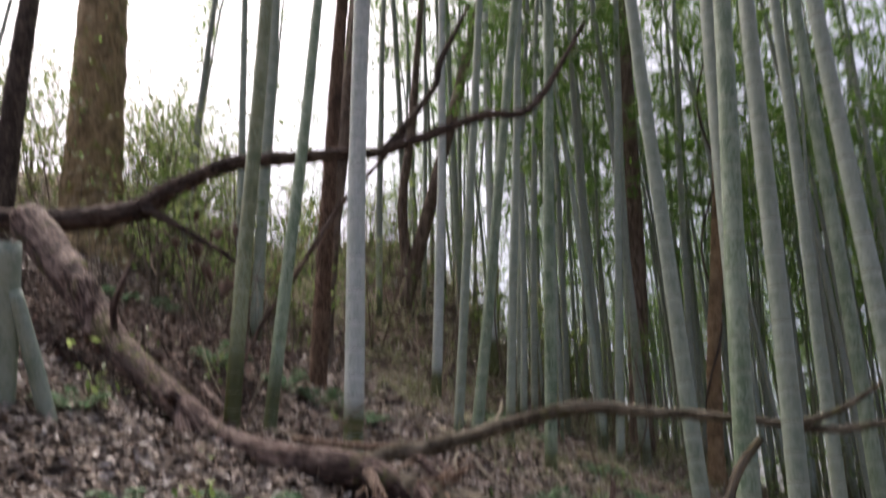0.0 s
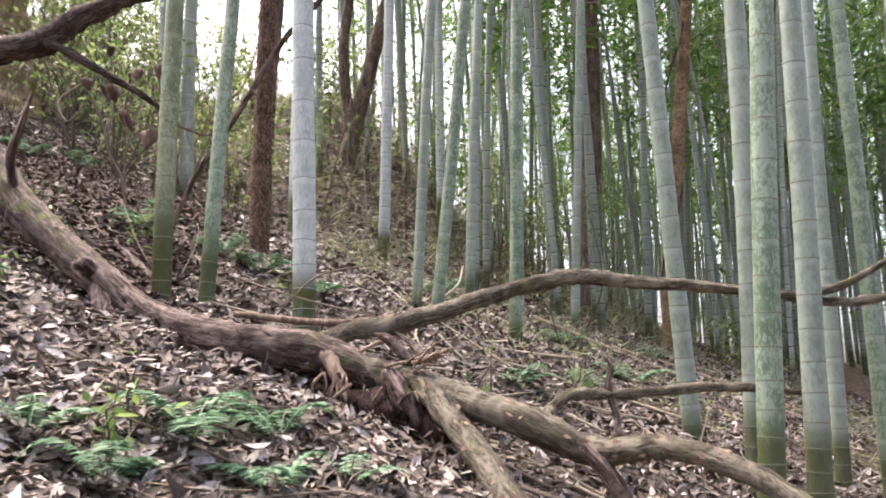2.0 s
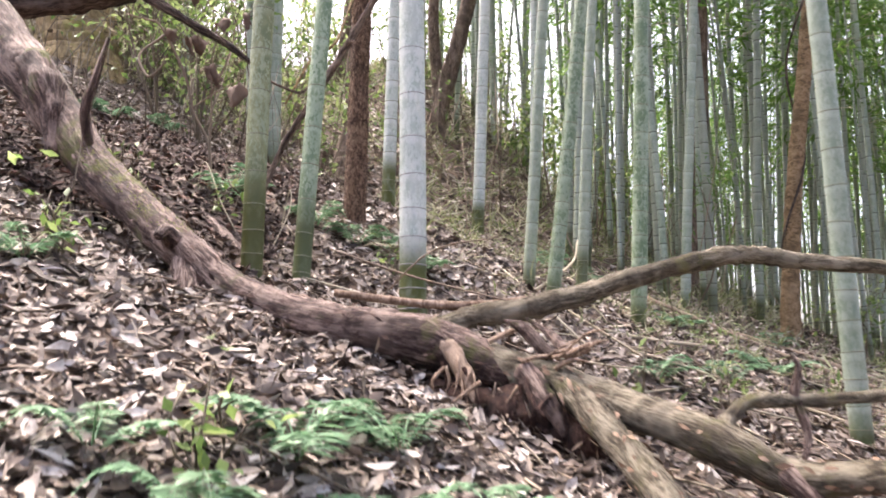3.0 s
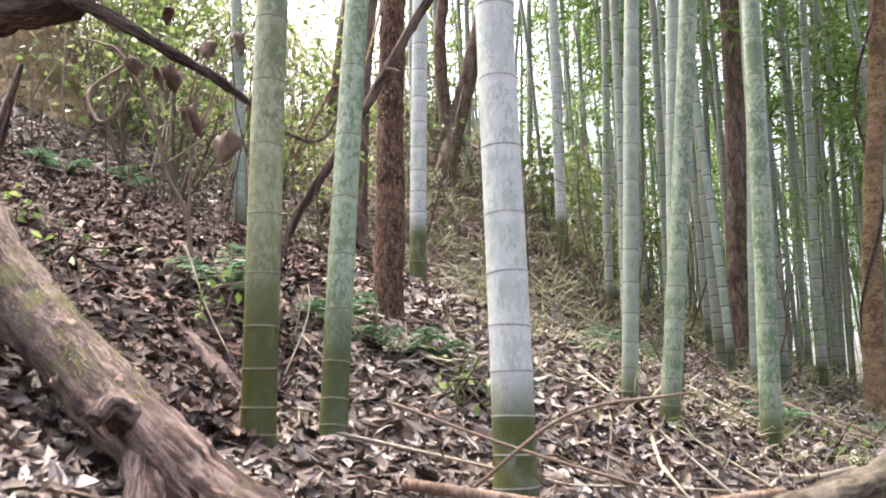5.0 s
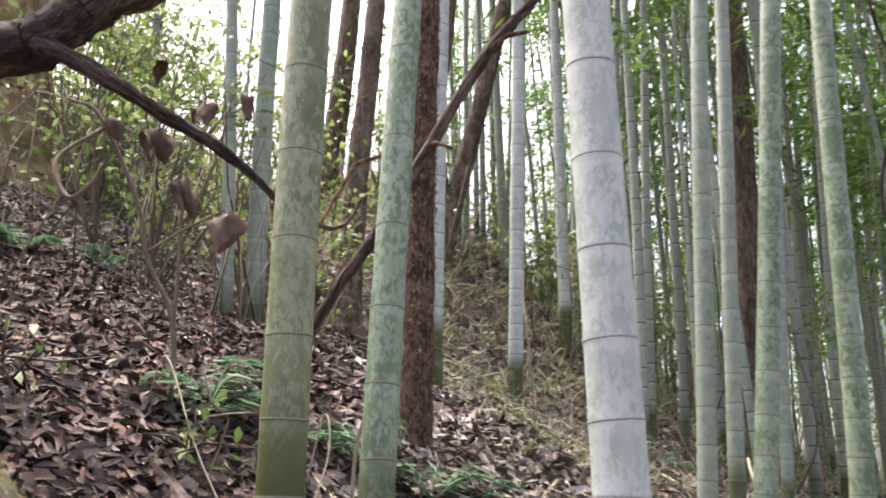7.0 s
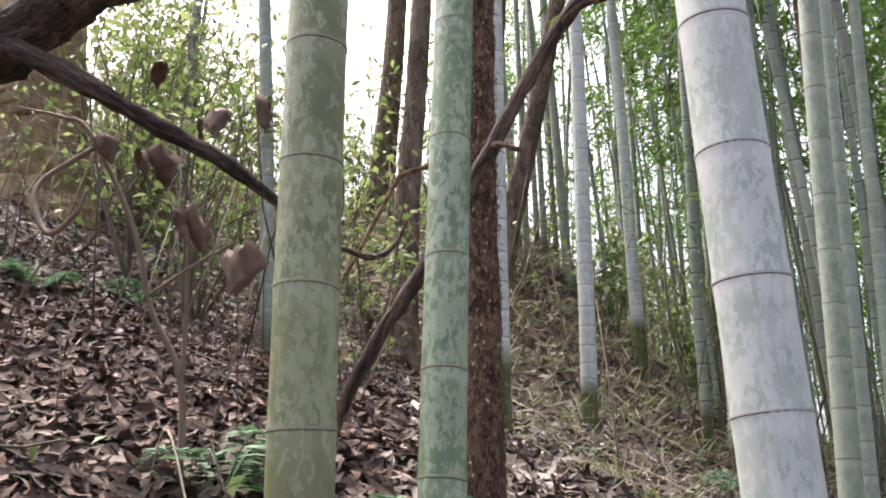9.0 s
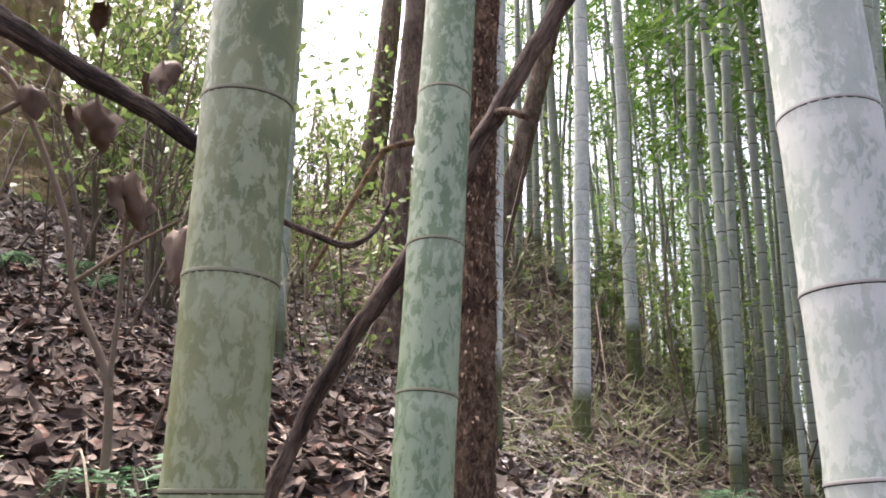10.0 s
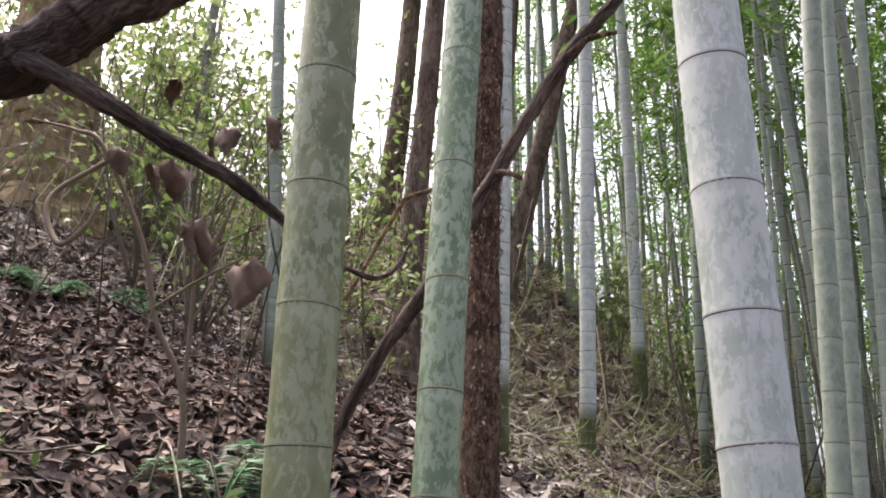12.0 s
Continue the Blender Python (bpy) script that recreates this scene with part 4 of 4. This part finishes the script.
for i, (x, y, n, ln) in enumerate(((-0.82, 4.05, 5, 0.27), (-0.98, 3.6, 5, 0.22), (-0.56, 4.35, 5, 0.25), (-0.5, 3.85, 4, 0.22), (-1.25, 3.7, 4, 0.2), (-0.28, 4.1, 3, 0.16), (-0.84, 7.3, 5, 0.22), (1.9, 8.1, 6, 0.35), (1.35, 7.3, 5, 0.3), (0.72, 6.5, 5, 0.26),
                               (-1.95, 4.75, 4, 0.2), (-1.02, 7.25, 5, 0.26), (1.7, 9.9, 6, 0.34), (2.8, 10.6, 6, 0.35), (-0.62, 7.1, 4, 0.24), 
                               (-3.5, 9.3, 5, 0.3), (-1.85, 7.2, 5, 0.34), (-1.3, 7.35, 6, 0.3), (0.6, 10.9, 6, 0.36), (0.3, 9.9, 4, 0.2), (1.2, 11.5, 6, 0.35), (-3.2, 9.9, 5, 0.3))):
    fern(x, y, n + 1, ln * (1.22 if y < 5 else 1.0), 100 + i)


# ---- low green plants and shrubs ----
def leafy(name, x, y, stems, tall, leaves, leaf_len, seed, label, material=None, wide=0.5, up0=0.25, cat="shrub", ratio=0.5, twig=None, lean=(0, 0)):
    r = rnd(seed)
    thing = new(name)
    tagged(thing, label, cat)
    thing.location = (x, y, height(x, y) - 0.03)
    P, D = [], []
    for s in range(stems):
        a, out = r.uniform(0, 6.283), wide * r.uniform(0.2, 1.0)
        end = Vector((out * math.cos(a) + lean[0], out * math.sin(a) + lean[1], tall * r.uniform(0.7, 1.1)))
        mid = end * 0.5 + Vector(r.normal(0, 0.07 * tall, 3))
        line, rad = spline([(0, 0, 0), mid, end], [0.005 + 0.0035 * tall, 0.004 + 0.002 * tall, 0.002], 5)
        tubes = [tube_data(line, rad, 5)]
        for b in range(5):
            lo = max(3, int(up0 * len(line)))
            q = line[lo + (b * 7) % max(1, len(line) - lo)]
            tip = q + Vector(r.normal(0, 0.22 * tall + 0.05, 3)) + Vector((0, 0, 0.12 * tall))
            tubes.append(tube_data([q, q.lerp(tip, 0.5) + Vector(r.normal(0, 0.02, 3)), tip], [0.005, 0.004, 0.002], 4))
            for _ in range(leaves // (stems * 6)):
                P.append(q.lerp(tip, r.uniform(0.3, 1.05)) + Vector(r.normal(0, 0.05 * tall + 0.02, 3)))
                D.append(r.normal(0, 1, 3) + np.array((0, 0, -0.15)))
        for _ in range(leaves // (stems * 6)):
            k = r.uniform(up0, 1.0) * (len(line) - 1)
            P.append(line[int(k)] + Vector(r.normal(0, 0.06 * tall + 0.03, 3)))
            D.append(r.normal(0, 1, 3))
        v, f = joined(tubes)
        ob_mesh("stem", v, f, twig or TWIG_DARK, thing)
    n = len(P)
    if n:
        v, f = leaf_cards(P, D, r.normal(0, 0.5, (n, 3)) + np.array((0, 0, 1.0)), leaf_len * r.uniform(0.6, 1.35, n), leaf_len * ratio * r.uniform(0.7, 1.2, n), 0.12, 0.25)
        c = new("foliage", card_mesh("foliage", v, f, material or LEAF))
        c.parent = thing
        stuff(c)
    return thing


SHRUB = "leafy green shrub with thin stems on the slope"
for i, (x, y, st, h, n, ll) in enumerate(((-3.0, 10.6, 6, 1.9, 520, 0.075), (-1.9, 11.2, 6, 1.1, 320, 0.07), (-3.6, 12.2, 7, 2.4, 700, 0.075),
                                          (-2.6, 13.4, 7, 1.5, 420, 0.075), (-4.6, 13.5, 7, 2.6, 700, 0.08), (-1.3, 13.4, 6, 1.1, 300, 0.07), (-6.0, 13.0, 7, 2.8, 700, 0.085), (-6.5, 10.6, 6, 2.2, 560, 0.08), (-5.2, 15.5, 7, 2.8, 700, 0.09), (-3.4, 16.0, 7, 1.5, 420, 0.085), (-1.0, 16.2, 6, 1.3, 360, 0.085),
                                          (0.2, 18.0, 6, 1.9, 500, 0.09), (2.2, 17.5, 6, 1.6, 460, 0.09), (-7.5, 15.0, 7, 3.0, 700, 0.1), (3.2, 19.0, 6, 1.6, 420, 0.1), (4.8, 13.0, 5, 1.1, 260, 0.08), (6.5, 14.5, 5, 1.2, 260, 0.09), (-1.5, 18.5, 6, 1.2, 320, 0.09))):
    leafy("shrub", x, y, st, h, n, ll * 1.25, 200 + i, SHRUB, wide=0.32 * h + 0.15)
# taller pale shrubs along the crest
def crest_shrubs():
    r = rnd(290)
    for i in range(38):
        x = r.uniform(-9, 3.2)
        y = r.uniform(12.5, 21) + max(0, x) * 0.8
        if abs(x + 5 - (y - 11.9) * -0.52) < 0.7 or (x > -1.2 and y < 16):
            continue
        h = r.uniform(1.4, 2.9) * (1.0 if x < -0.5 else 0.7) * (0.55 if -0.24 < (x + 1.14) / (y - 4.5) < -0.04 else 1.0)
        leafy("shrub", x, y, 5, h, 270, 0.145, 400 + i, "tall pale-green shrub with many thin stems", PALE_LEAF if r.rand() < 0.45 else LEAF, 0.3 * h)


crest_shrubs()
for i, (x, y, h, n) in enumerate(((-2.95, 10.2, 2.2, 240), (-2.4, 10.9, 2.2, 240), (-3.6, 10.9, 2.6, 280))):
    leafy("shrub", x, y, 5, h, n, 0.085, 460 + i, "broad-leaved bright green shrub over the litter", LEAF, 0.28 * h, 0.45, "shrub", 0.6)
# low plants between the leaves
for i, (x, y) in enumerate(((-1.0, 3.75), (-2.9, 7.4), (-2.3, 6.6), (0.35, 5.35), (-1.9, 4.9), (1.0, 6.3), (2.2, 7.6), (1.5, 8.6), (-1.75, 6.75), (-0.75, 6.9))):
    leafy("seedling", x, y, 3, 0.22, 40, 0.06, 260 + i, "small green seedling among fallen leaves", wide=0.14, cat="plant")
# bamboo leaves hanging low in the middle of the grove
for i, (x, y, h) in enumerate(((1.0, 12.9, 3.4), (2.6, 12.6, 3.0))):
    leafy("young_bamboo", x, y, 1, h, 420, 0.12, 280 + i, "thin young bamboo with hanging green leaves", LEAF_BAMBOO, 0.12, 0.5, "bamboo", 0.17)


# ---- dry undergrowth ----
def blades(name, count, pick, length, seed, material, label, width=0.012):
    r = rnd(seed)
    P, D = [], []
    while len(P) < count:
        x, y = pick(r)
        z = height(x, y)
        for _ in range(7):
            P.append((x + r.normal(0, 0.09), y + r.normal(0, 0.09), z + r.uniform(0, 0.25) * length))
            D.append((r.normal(0, 0.9), r.normal(0, 0.9), 0.15 + 0.6 * r.rand()))
    n = len(P)
    v, f = leaf_cards(P, D, r.normal(0, 1, (n, 3)), length * r.uniform(0.4, 1.25, n), width * r.uniform(0.7, 1.6, n), 0.1, r.uniform(-1.0, 1.4, n))
    return tagged(new(name, card_mesh(name, v, f, material)), label, "undergrowth", kind="stuff")


def upper_slope(r):
    while True:
        x, y = r.uniform(-8, 6.5), r.uniform(9.2, 24)
        edge = (11.3 if x > -1.3 else 12.4) + 0.6 * max(0, x)
        if y > edge + 1.6 * r.rand() and x < 5.0 or r.rand() < 0.06:
            return x, y


blades("dry_grass", 19000, upper_slope, 0.30, 81, GRASS, "dry tan and green grass and cane on the upper slope", 0.016)
blades("dry_grass", 3200, lambda r: (r.uniform(-0.9, 5.5), r.uniform(6.8, 12)), 0.2, 82, GRASS, "thin dry grass between fallen leaves", 0.008)


def brushwood(name, count, pick, lo, hi, rad, seed, label, flat=False, material=None):
    r = rnd(seed)
    tubes = []
    for _ in range(count):
        x, y = pick(r)
        z = height(x, y)
        ln = r.uniform(lo, hi)
        if flat:
            a = r.uniform(0, 6.283)
            d = Vector((math.cos(a), math.sin(a), 0))
            q = [Vector((x, y, 0)) + d * (ln * u) + Vector((r.normal(0, 0.02), r.normal(0, 0.02), 0)) for u in (-0.5, 0, 0.5)]
            q = [Vector((p.x, p.y, height(p.x, p.y) + 0.015 + 0.035 * r.rand())) for p in q]
        else:
            t = Vector((r.normal(0, 0.25), r.normal(0, 0.25), 1)) * ln
            q = [Vector((x, y, z - 0.05)), Vector((x, y, z)) + t * 0.5 + Vector(r.normal(0, 0.05 * ln, 3)), Vector((x, y, z)) + t]
        w = rad * r.uniform(0.5, 1.6)
        tubes.append(tube_data(q, [w, w * 0.85, w * 0.5], 4))
    v, f = joined(tubes)
    return tagged(ob_mesh(name, v, f, material or TWIG), label, "twigs", kind="stuff")


brushwood("brushwood", 450, upper_slope, 0.6, 2.2, 0.007, 83, "thin bare upright stems on the upper slope")
brushwood("brushwood", 110, lambda r: (r.uniform(-5, -1.6), r.uniform(7.2, 11)), 0.4, 1.3, 0.004, 84, "thin bare stems beside the old trunk", False, TWIG_DARK)
brushwood("fallen_twigs", 900, lambda r: (r.uniform(-4.0, 4.5), r.uniform(2.2, 12)), 0.12, 0.8, 0.0045, 85, "scattered dry twigs on fallen leaves", True)
brushwood("fallen_twigs", 420, lambda r: (r.uniform(-4.2, -1.2), r.uniform(6.0, 9.6)), 0.1, 0.55, 0.0032, 87, "thin broken twigs over the damp, shade-darkened leaves of the bank", True)
brushwood("fallen_canes", 70, lambda r: (r.uniform(-1.0, 4.5), r.uniform(5.5, 12.5)), 0.5, 1.9, 0.009, 86, "pale dead canes lying on the slope", True, CANE)


# ---- single sticks, poles and stumps ----
def stick(name, pts, rad, material, label, cat, seed, sides=9, rough=0.08, drop=None):
    q = [Vector(p if len(p) == 3 else (p[0], p[1], height(p[0], p[1]) + drop)) for p in pts]
    thing = new(name)
    tagged(thing, label, cat)
    tube("shaft", q, rad, material, thing, sides=sides, per=6, rough=rough, seed=seed)
    return thing


stick("fallen_pole", [(1.55, 10.6), (2.5, 9.9), (3.4, 9.2), (4.3, 8.5)], [0.024, 0.025, 0.025, 0.022], TWIG, "old fallen bamboo pole lying down the slope", "pole", 301, 10, 0.03, 0.05)
stick("fallen_pole", [(2.4, 10.7), (3.3, 10.2), (4.4, 9.4)], [0.03, 0.03, 0.028], TWIG, "thin dark fallen pole on the slope", "pole", 302, 10, 0.03, 0.04)
stick("bent_cane", [(0.55, 8.3, 2.95), (0.45, 8.0, 2.72), (0.02, 7.4, 2.42), (-0.4, 6.85, 2.3)], [0.008, 0.009, 0.01, 0.012], CANE, "bent pale cane resting on the leaf litter", "cane", 303)
stick("dead_cane", [(1.5, 8.3), (0.9, 7.5), (0.5, 7.2)], [0.012, 0.014, 0.012], CANE, "pale dead cane among fallen leaves", "cane", 304, 8, 0.05, 0.05)
stick("dead_cane", [(1.05, 9.2), (1.6, 8.7), (2.3, 8.3)], [0.014, 0.013, 0.01], TWIG, "dark thin stick lying on the slope", "stick", 305, 8, 0.05, 0.04)
stick("dead_cane", [(-0.95, 5.72, 2.27), (-0.4, 5.58, 2.2), (0.05, 5.55, 2.24)], [0.018, 0.02, 0.016], WOOD_RAW, "broken pale branch behind the fallen trunk", "stick", 306)
stick("rotten_log", [(-1.95, 6.75), (-1.72, 6.5), (-1.45, 6.25)], [0.04, 0.045, 0.03], BARK_LOG, "short rotten mossy log on the leaves", "log", 307, 10, 0.25, 0.03)
stick("dry_stalk", [(-2.0, 7.0, 3.05), (-1.92, 6.9, 3.2), (-1.75, 6.65, 2.9), (-1.62, 6.5, 2.7)], [0.0022, 0.003, 0.003, 0.003], CANE, "thin pale stalk arching over the litter", "stalk", 308, 6)
stick("dry_stalk", [(-1.45, 6.9, 2.75), (-1.38, 6.8, 3.0), (-1.36, 6.7, 2.85), (-1.45, 6.55, 2.55)], [0.003, 0.0036, 0.0036, 0.0036], CANE, "thin pale stalk looping beside the bamboo", "stalk", 309, 6)
stick("dry_stalk", [(-1.3, 6.9, 2.6), (-1.28, 6.85, 2.9), (-1.24, 6.8, 3.05)], [0.006, 0.006, 0.004], CANE, "thin upright dead stalk", "stalk", 310, 6)
stick("dry_stalk", [(-0.75, 5.8, 2.25), (-0.5, 5.6, 2.45), (-0.2, 5.5, 2.5)], [0.005, 0.005, 0.004], TWIG, "thin twig crossing above the fallen trunk", "twig", 311, 6)
stick("dry_stalk", [(-1.0, 5.85, 2.5), (-0.6, 5.7, 2.35), (-0.1, 5.5, 2.2)], [0.005, 0.005, 0.004], TWIG, "thin grey twig leaning on the fallen trunk", "twig", 312, 6)
stick("hooked_branch", [(0.38, 1.67, 0.47), (0.41, 1.66, 0.98), (0.44, 1.65, 1.45), (0.46, 1.64, 1.52), (0.49, 1.62, 1.59), (0.52, 1.61, 1.66), (0.56, 1.6, 1.71)], [0.011, 0.010, 0.0095, 0.009, 0.009, 0.0085, 0.007], BARK_LIMB, "curved dead branch standing up from the slope", "branch", 313)
stick("dead_cane", [(-1.1, 3.98), (-0.64, 3.89), (-0.2, 3.69), (0.1, 3.5)], [0.004, 0.0045, 0.0045, 0.004], TWIG, "long thin dry cane lying across the ferns", "cane", 316, 6, 0.05, 0.07)
stick("dead_cane", [(-1.0, 3.55), (-0.7, 3.45), (-0.35, 3.25)], [0.004, 0.004, 0.003], TWIG, "thin grey cane on the leaf litter", "cane", 317, 6, 0.05, 0.06)
stick("dead_stick", [(-1.45, 2.75), (-1.22, 2.95), (-1.15, 3.3)], [0.016, 0.018, 0.012], BARK_GREY, "short dark dead stick on the leaves", "stick", 318, 10, 0.06, 0.02)
stick("dead_stick", [(-0.95, 3.2), (-0.75, 3.22), (-0.5, 3.15)], [0.012, 0.014, 0.01], BARK_GREY, "broken brown stick half buried in leaves", "stick", 319, 10, 0.06, 0.015)
stick("cut_cane", [(0.96, 3.2, 1.2), (1.08, 3.2, 1.335), (1.2, 3.2, 1.41)], [0.011, 0.011, 0.010], CANE, "pale cut cane standing out of the litter", "cane", 320, 10, 0.0)
stick("dry_stalk", [(1.08, 4.3, 1.3), (1.06, 4.28, 1.55), (1.1, 4.26, 1.72)], [0.004, 0.004, 0.002], CANE, "thin pale stalk beside the fallen limb", "stalk", 321, 6)


def cane_heap():
    r = rnd(333)
    for i in range(16):
        x, y = r.uniform(0.35, 1.2), r.uniform(4.5, 5.1)
        a, ln = r.normal(-0.55, 0.25), r.uniform(0.2, 0.5)
        ends = [(x + math.cos(a) * ln * u, y + math.sin(a) * ln * u) for u in (-0.5, 0.0, 0.5)]
        w = r.uniform(0.004, 0.010)
        stick("dead_cane", ends, [w, w, w * 0.8], CANE if r.rand() < 0.4 else TWIG, "broken dry cane in a heap under the fallen limb", "cane", 340 + i, 7, 0.04, 0.02 + 0.03 * r.rand())
    for i, (x, y, a, ln) in enumerate(((0.2, 6.25, 0.5, 0.9), (0.5, 6.1, 0.75, 0.8), (0.1, 6.0, -0.3, 0.7), (1.1, 7.0, 0.35, 0.9), (1.7, 7.3, -0.2, 0.8), (2.2, 7.9, -0.5, 1.0), (1.3, 6.5, 0.25, 0.7))):
        ends = [(x + math.cos(a) * ln * u, y + math.sin(a) * ln * u) for u in (-0.5, 0.0, 0.5)]
        stick("dead_cane", ends, [0.007, 0.007, 0.004], CANE, "pale dry cane resting on fallen leaves", "cane", 360 + i, 7, 0.04, 0.05)


cane_heap()
stick("bamboo_stump", [(-2.2, 4.5, 2.1), (-2.19, 4.38, 2.6), (-2.18, 4.24, 3.06)], [0.062, 0.06, 0.058], SKIN_GREY, "grey-green cut bamboo stump leaning on the slope", "stump", 314, 20, 0.0)
stick("bamboo_prop", [(-1.95, 4.55, 2.1), (-2.06, 4.42, 2.5), (-2.15, 4.3, 2.82)], [0.045, 0.043, 0.04], SKIN_GREY, "short grey bamboo leaning against the stump", "bamboo", 315, 18, 0.0)


# ---- sapling with hanging dead leaves ----
sapling = new("sapling")
tagged(sapling, "thin bare sapling with curled dead leaves hanging from it", "sapling")
for i, (pts, rad) in enumerate((([(-1.96, 7.15, 2.95), (-1.97, 7.15, 3.35), (-2.08, 7.15, 3.59), (-2.15, 7.15, 3.84), (-2.32, 7.15, 4.17), (-2.42, 7.15, 4.23), (-2.57, 7.15, 4.27)], [0.011, 0.011, 0.009, 0.009, 0.008, 0.006, 0.003]),
                                ([(-1.97, 7.15, 3.35), (-1.97, 7.15, 3.61), (-1.97, 7.13, 3.77), (-1.96, 7.1, 3.95)], [0.008, 0.007, 0.006, 0.003]),
                                ([(-2.1, 7.15, 3.62), (-1.95, 7.1, 3.7), (-1.78, 6.98, 3.74)], [0.006, 0.005, 0.004]),
                                ([(-2.3, 7.15, 4.12), (-2.42, 7.05, 3.95), (-2.34, 6.98, 3.78), (-2.25, 6.95, 3.82), (-2.22, 6.95, 3.9)], [0.009, 0.009, 0.009, 0.008, 0.004]),
                                ([(-1.97, 7.14, 3.72), (-1.86, 7.1, 3.95), (-1.8, 7.05, 4.2)], [0.006, 0.005, 0.003]))):
    tube("stem", pts, rad, TWIG, sapling, sides=7, rough=0.08, seed=320 + i)


def hanging_leaf(x, y, z, size, turn, seed):
    """A curled dry leaf hanging by its stalk: a cupped sheet with a wavy rim."""
    r = rnd(seed)
    n, m = 8, 7
    verts, faces = [], []
    twist, fold, tip = r.uniform(-1.4, 1.4), r.uniform(0.25, 0.6), r.uniform(-0.5, 0.5)
    for i in range(n):
        u = i / (n - 1)
        w = size * 0.46 * math.sin(3.14 * (0.04 + 0.93 * u ** 0.75)) ** 1.1
        ca, sa = math.cos(twist * u), math.sin(twist * u)
        for j in range(m):
            s = j / (m - 1) * 2 - 1
            lx = w * s * (1 - 0.3 * s * s) * (1 + 0.25 * r.normal() * abs(s))
            ly = size * fold * 0.6 * abs(s) ** 1.1 * (1 - 0.7 * u) + 0.035 * size * r.normal()
            verts.append((lx * ca - ly * sa + tip * size * u * u, lx * sa + ly * ca, -size * u + size * 0.1 * abs(s) + size * 0.045 * r.normal()))
    for i in range(n - 1):
        for j in range(m - 1):
            faces.append((i * m + j, i * m + j + 1, (i + 1) * m + j + 1, (i + 1) * m + j))
    ob = ob_mesh("dead_leaf", verts, faces, DEAD_LEAF)
    ob.parent = sapling
    ob.matrix_local = pose(x, y, z, r.normal(0, 10), r.normal(0, 14), turn)


for i, (x, y, z, s, a) in enumerate(((-1.79, 7.1, 3.78, 0.20, 10), (-1.94, 7.1, 3.90, 0.16, 60), (-1.97, 7.08, 3.88, 0.12, 120), (-2.07, 7.1, 4.10, 0.14, 30), (-2.10, 7.08, 4.06, 0.11, 140), (-2.25, 7.1, 4.15, 0.11, 30), (-1.91, 7.1, 4.22, 0.12, 10), (-1.94, 7.1, 4.18, 0.10, 120), (-1.72, 7.05, 4.22, 0.13, 80), (-2.08, 7.1, 4.38, 0.09, 200))):
    hanging_leaf(x, y, z, s, a, 340 + i)
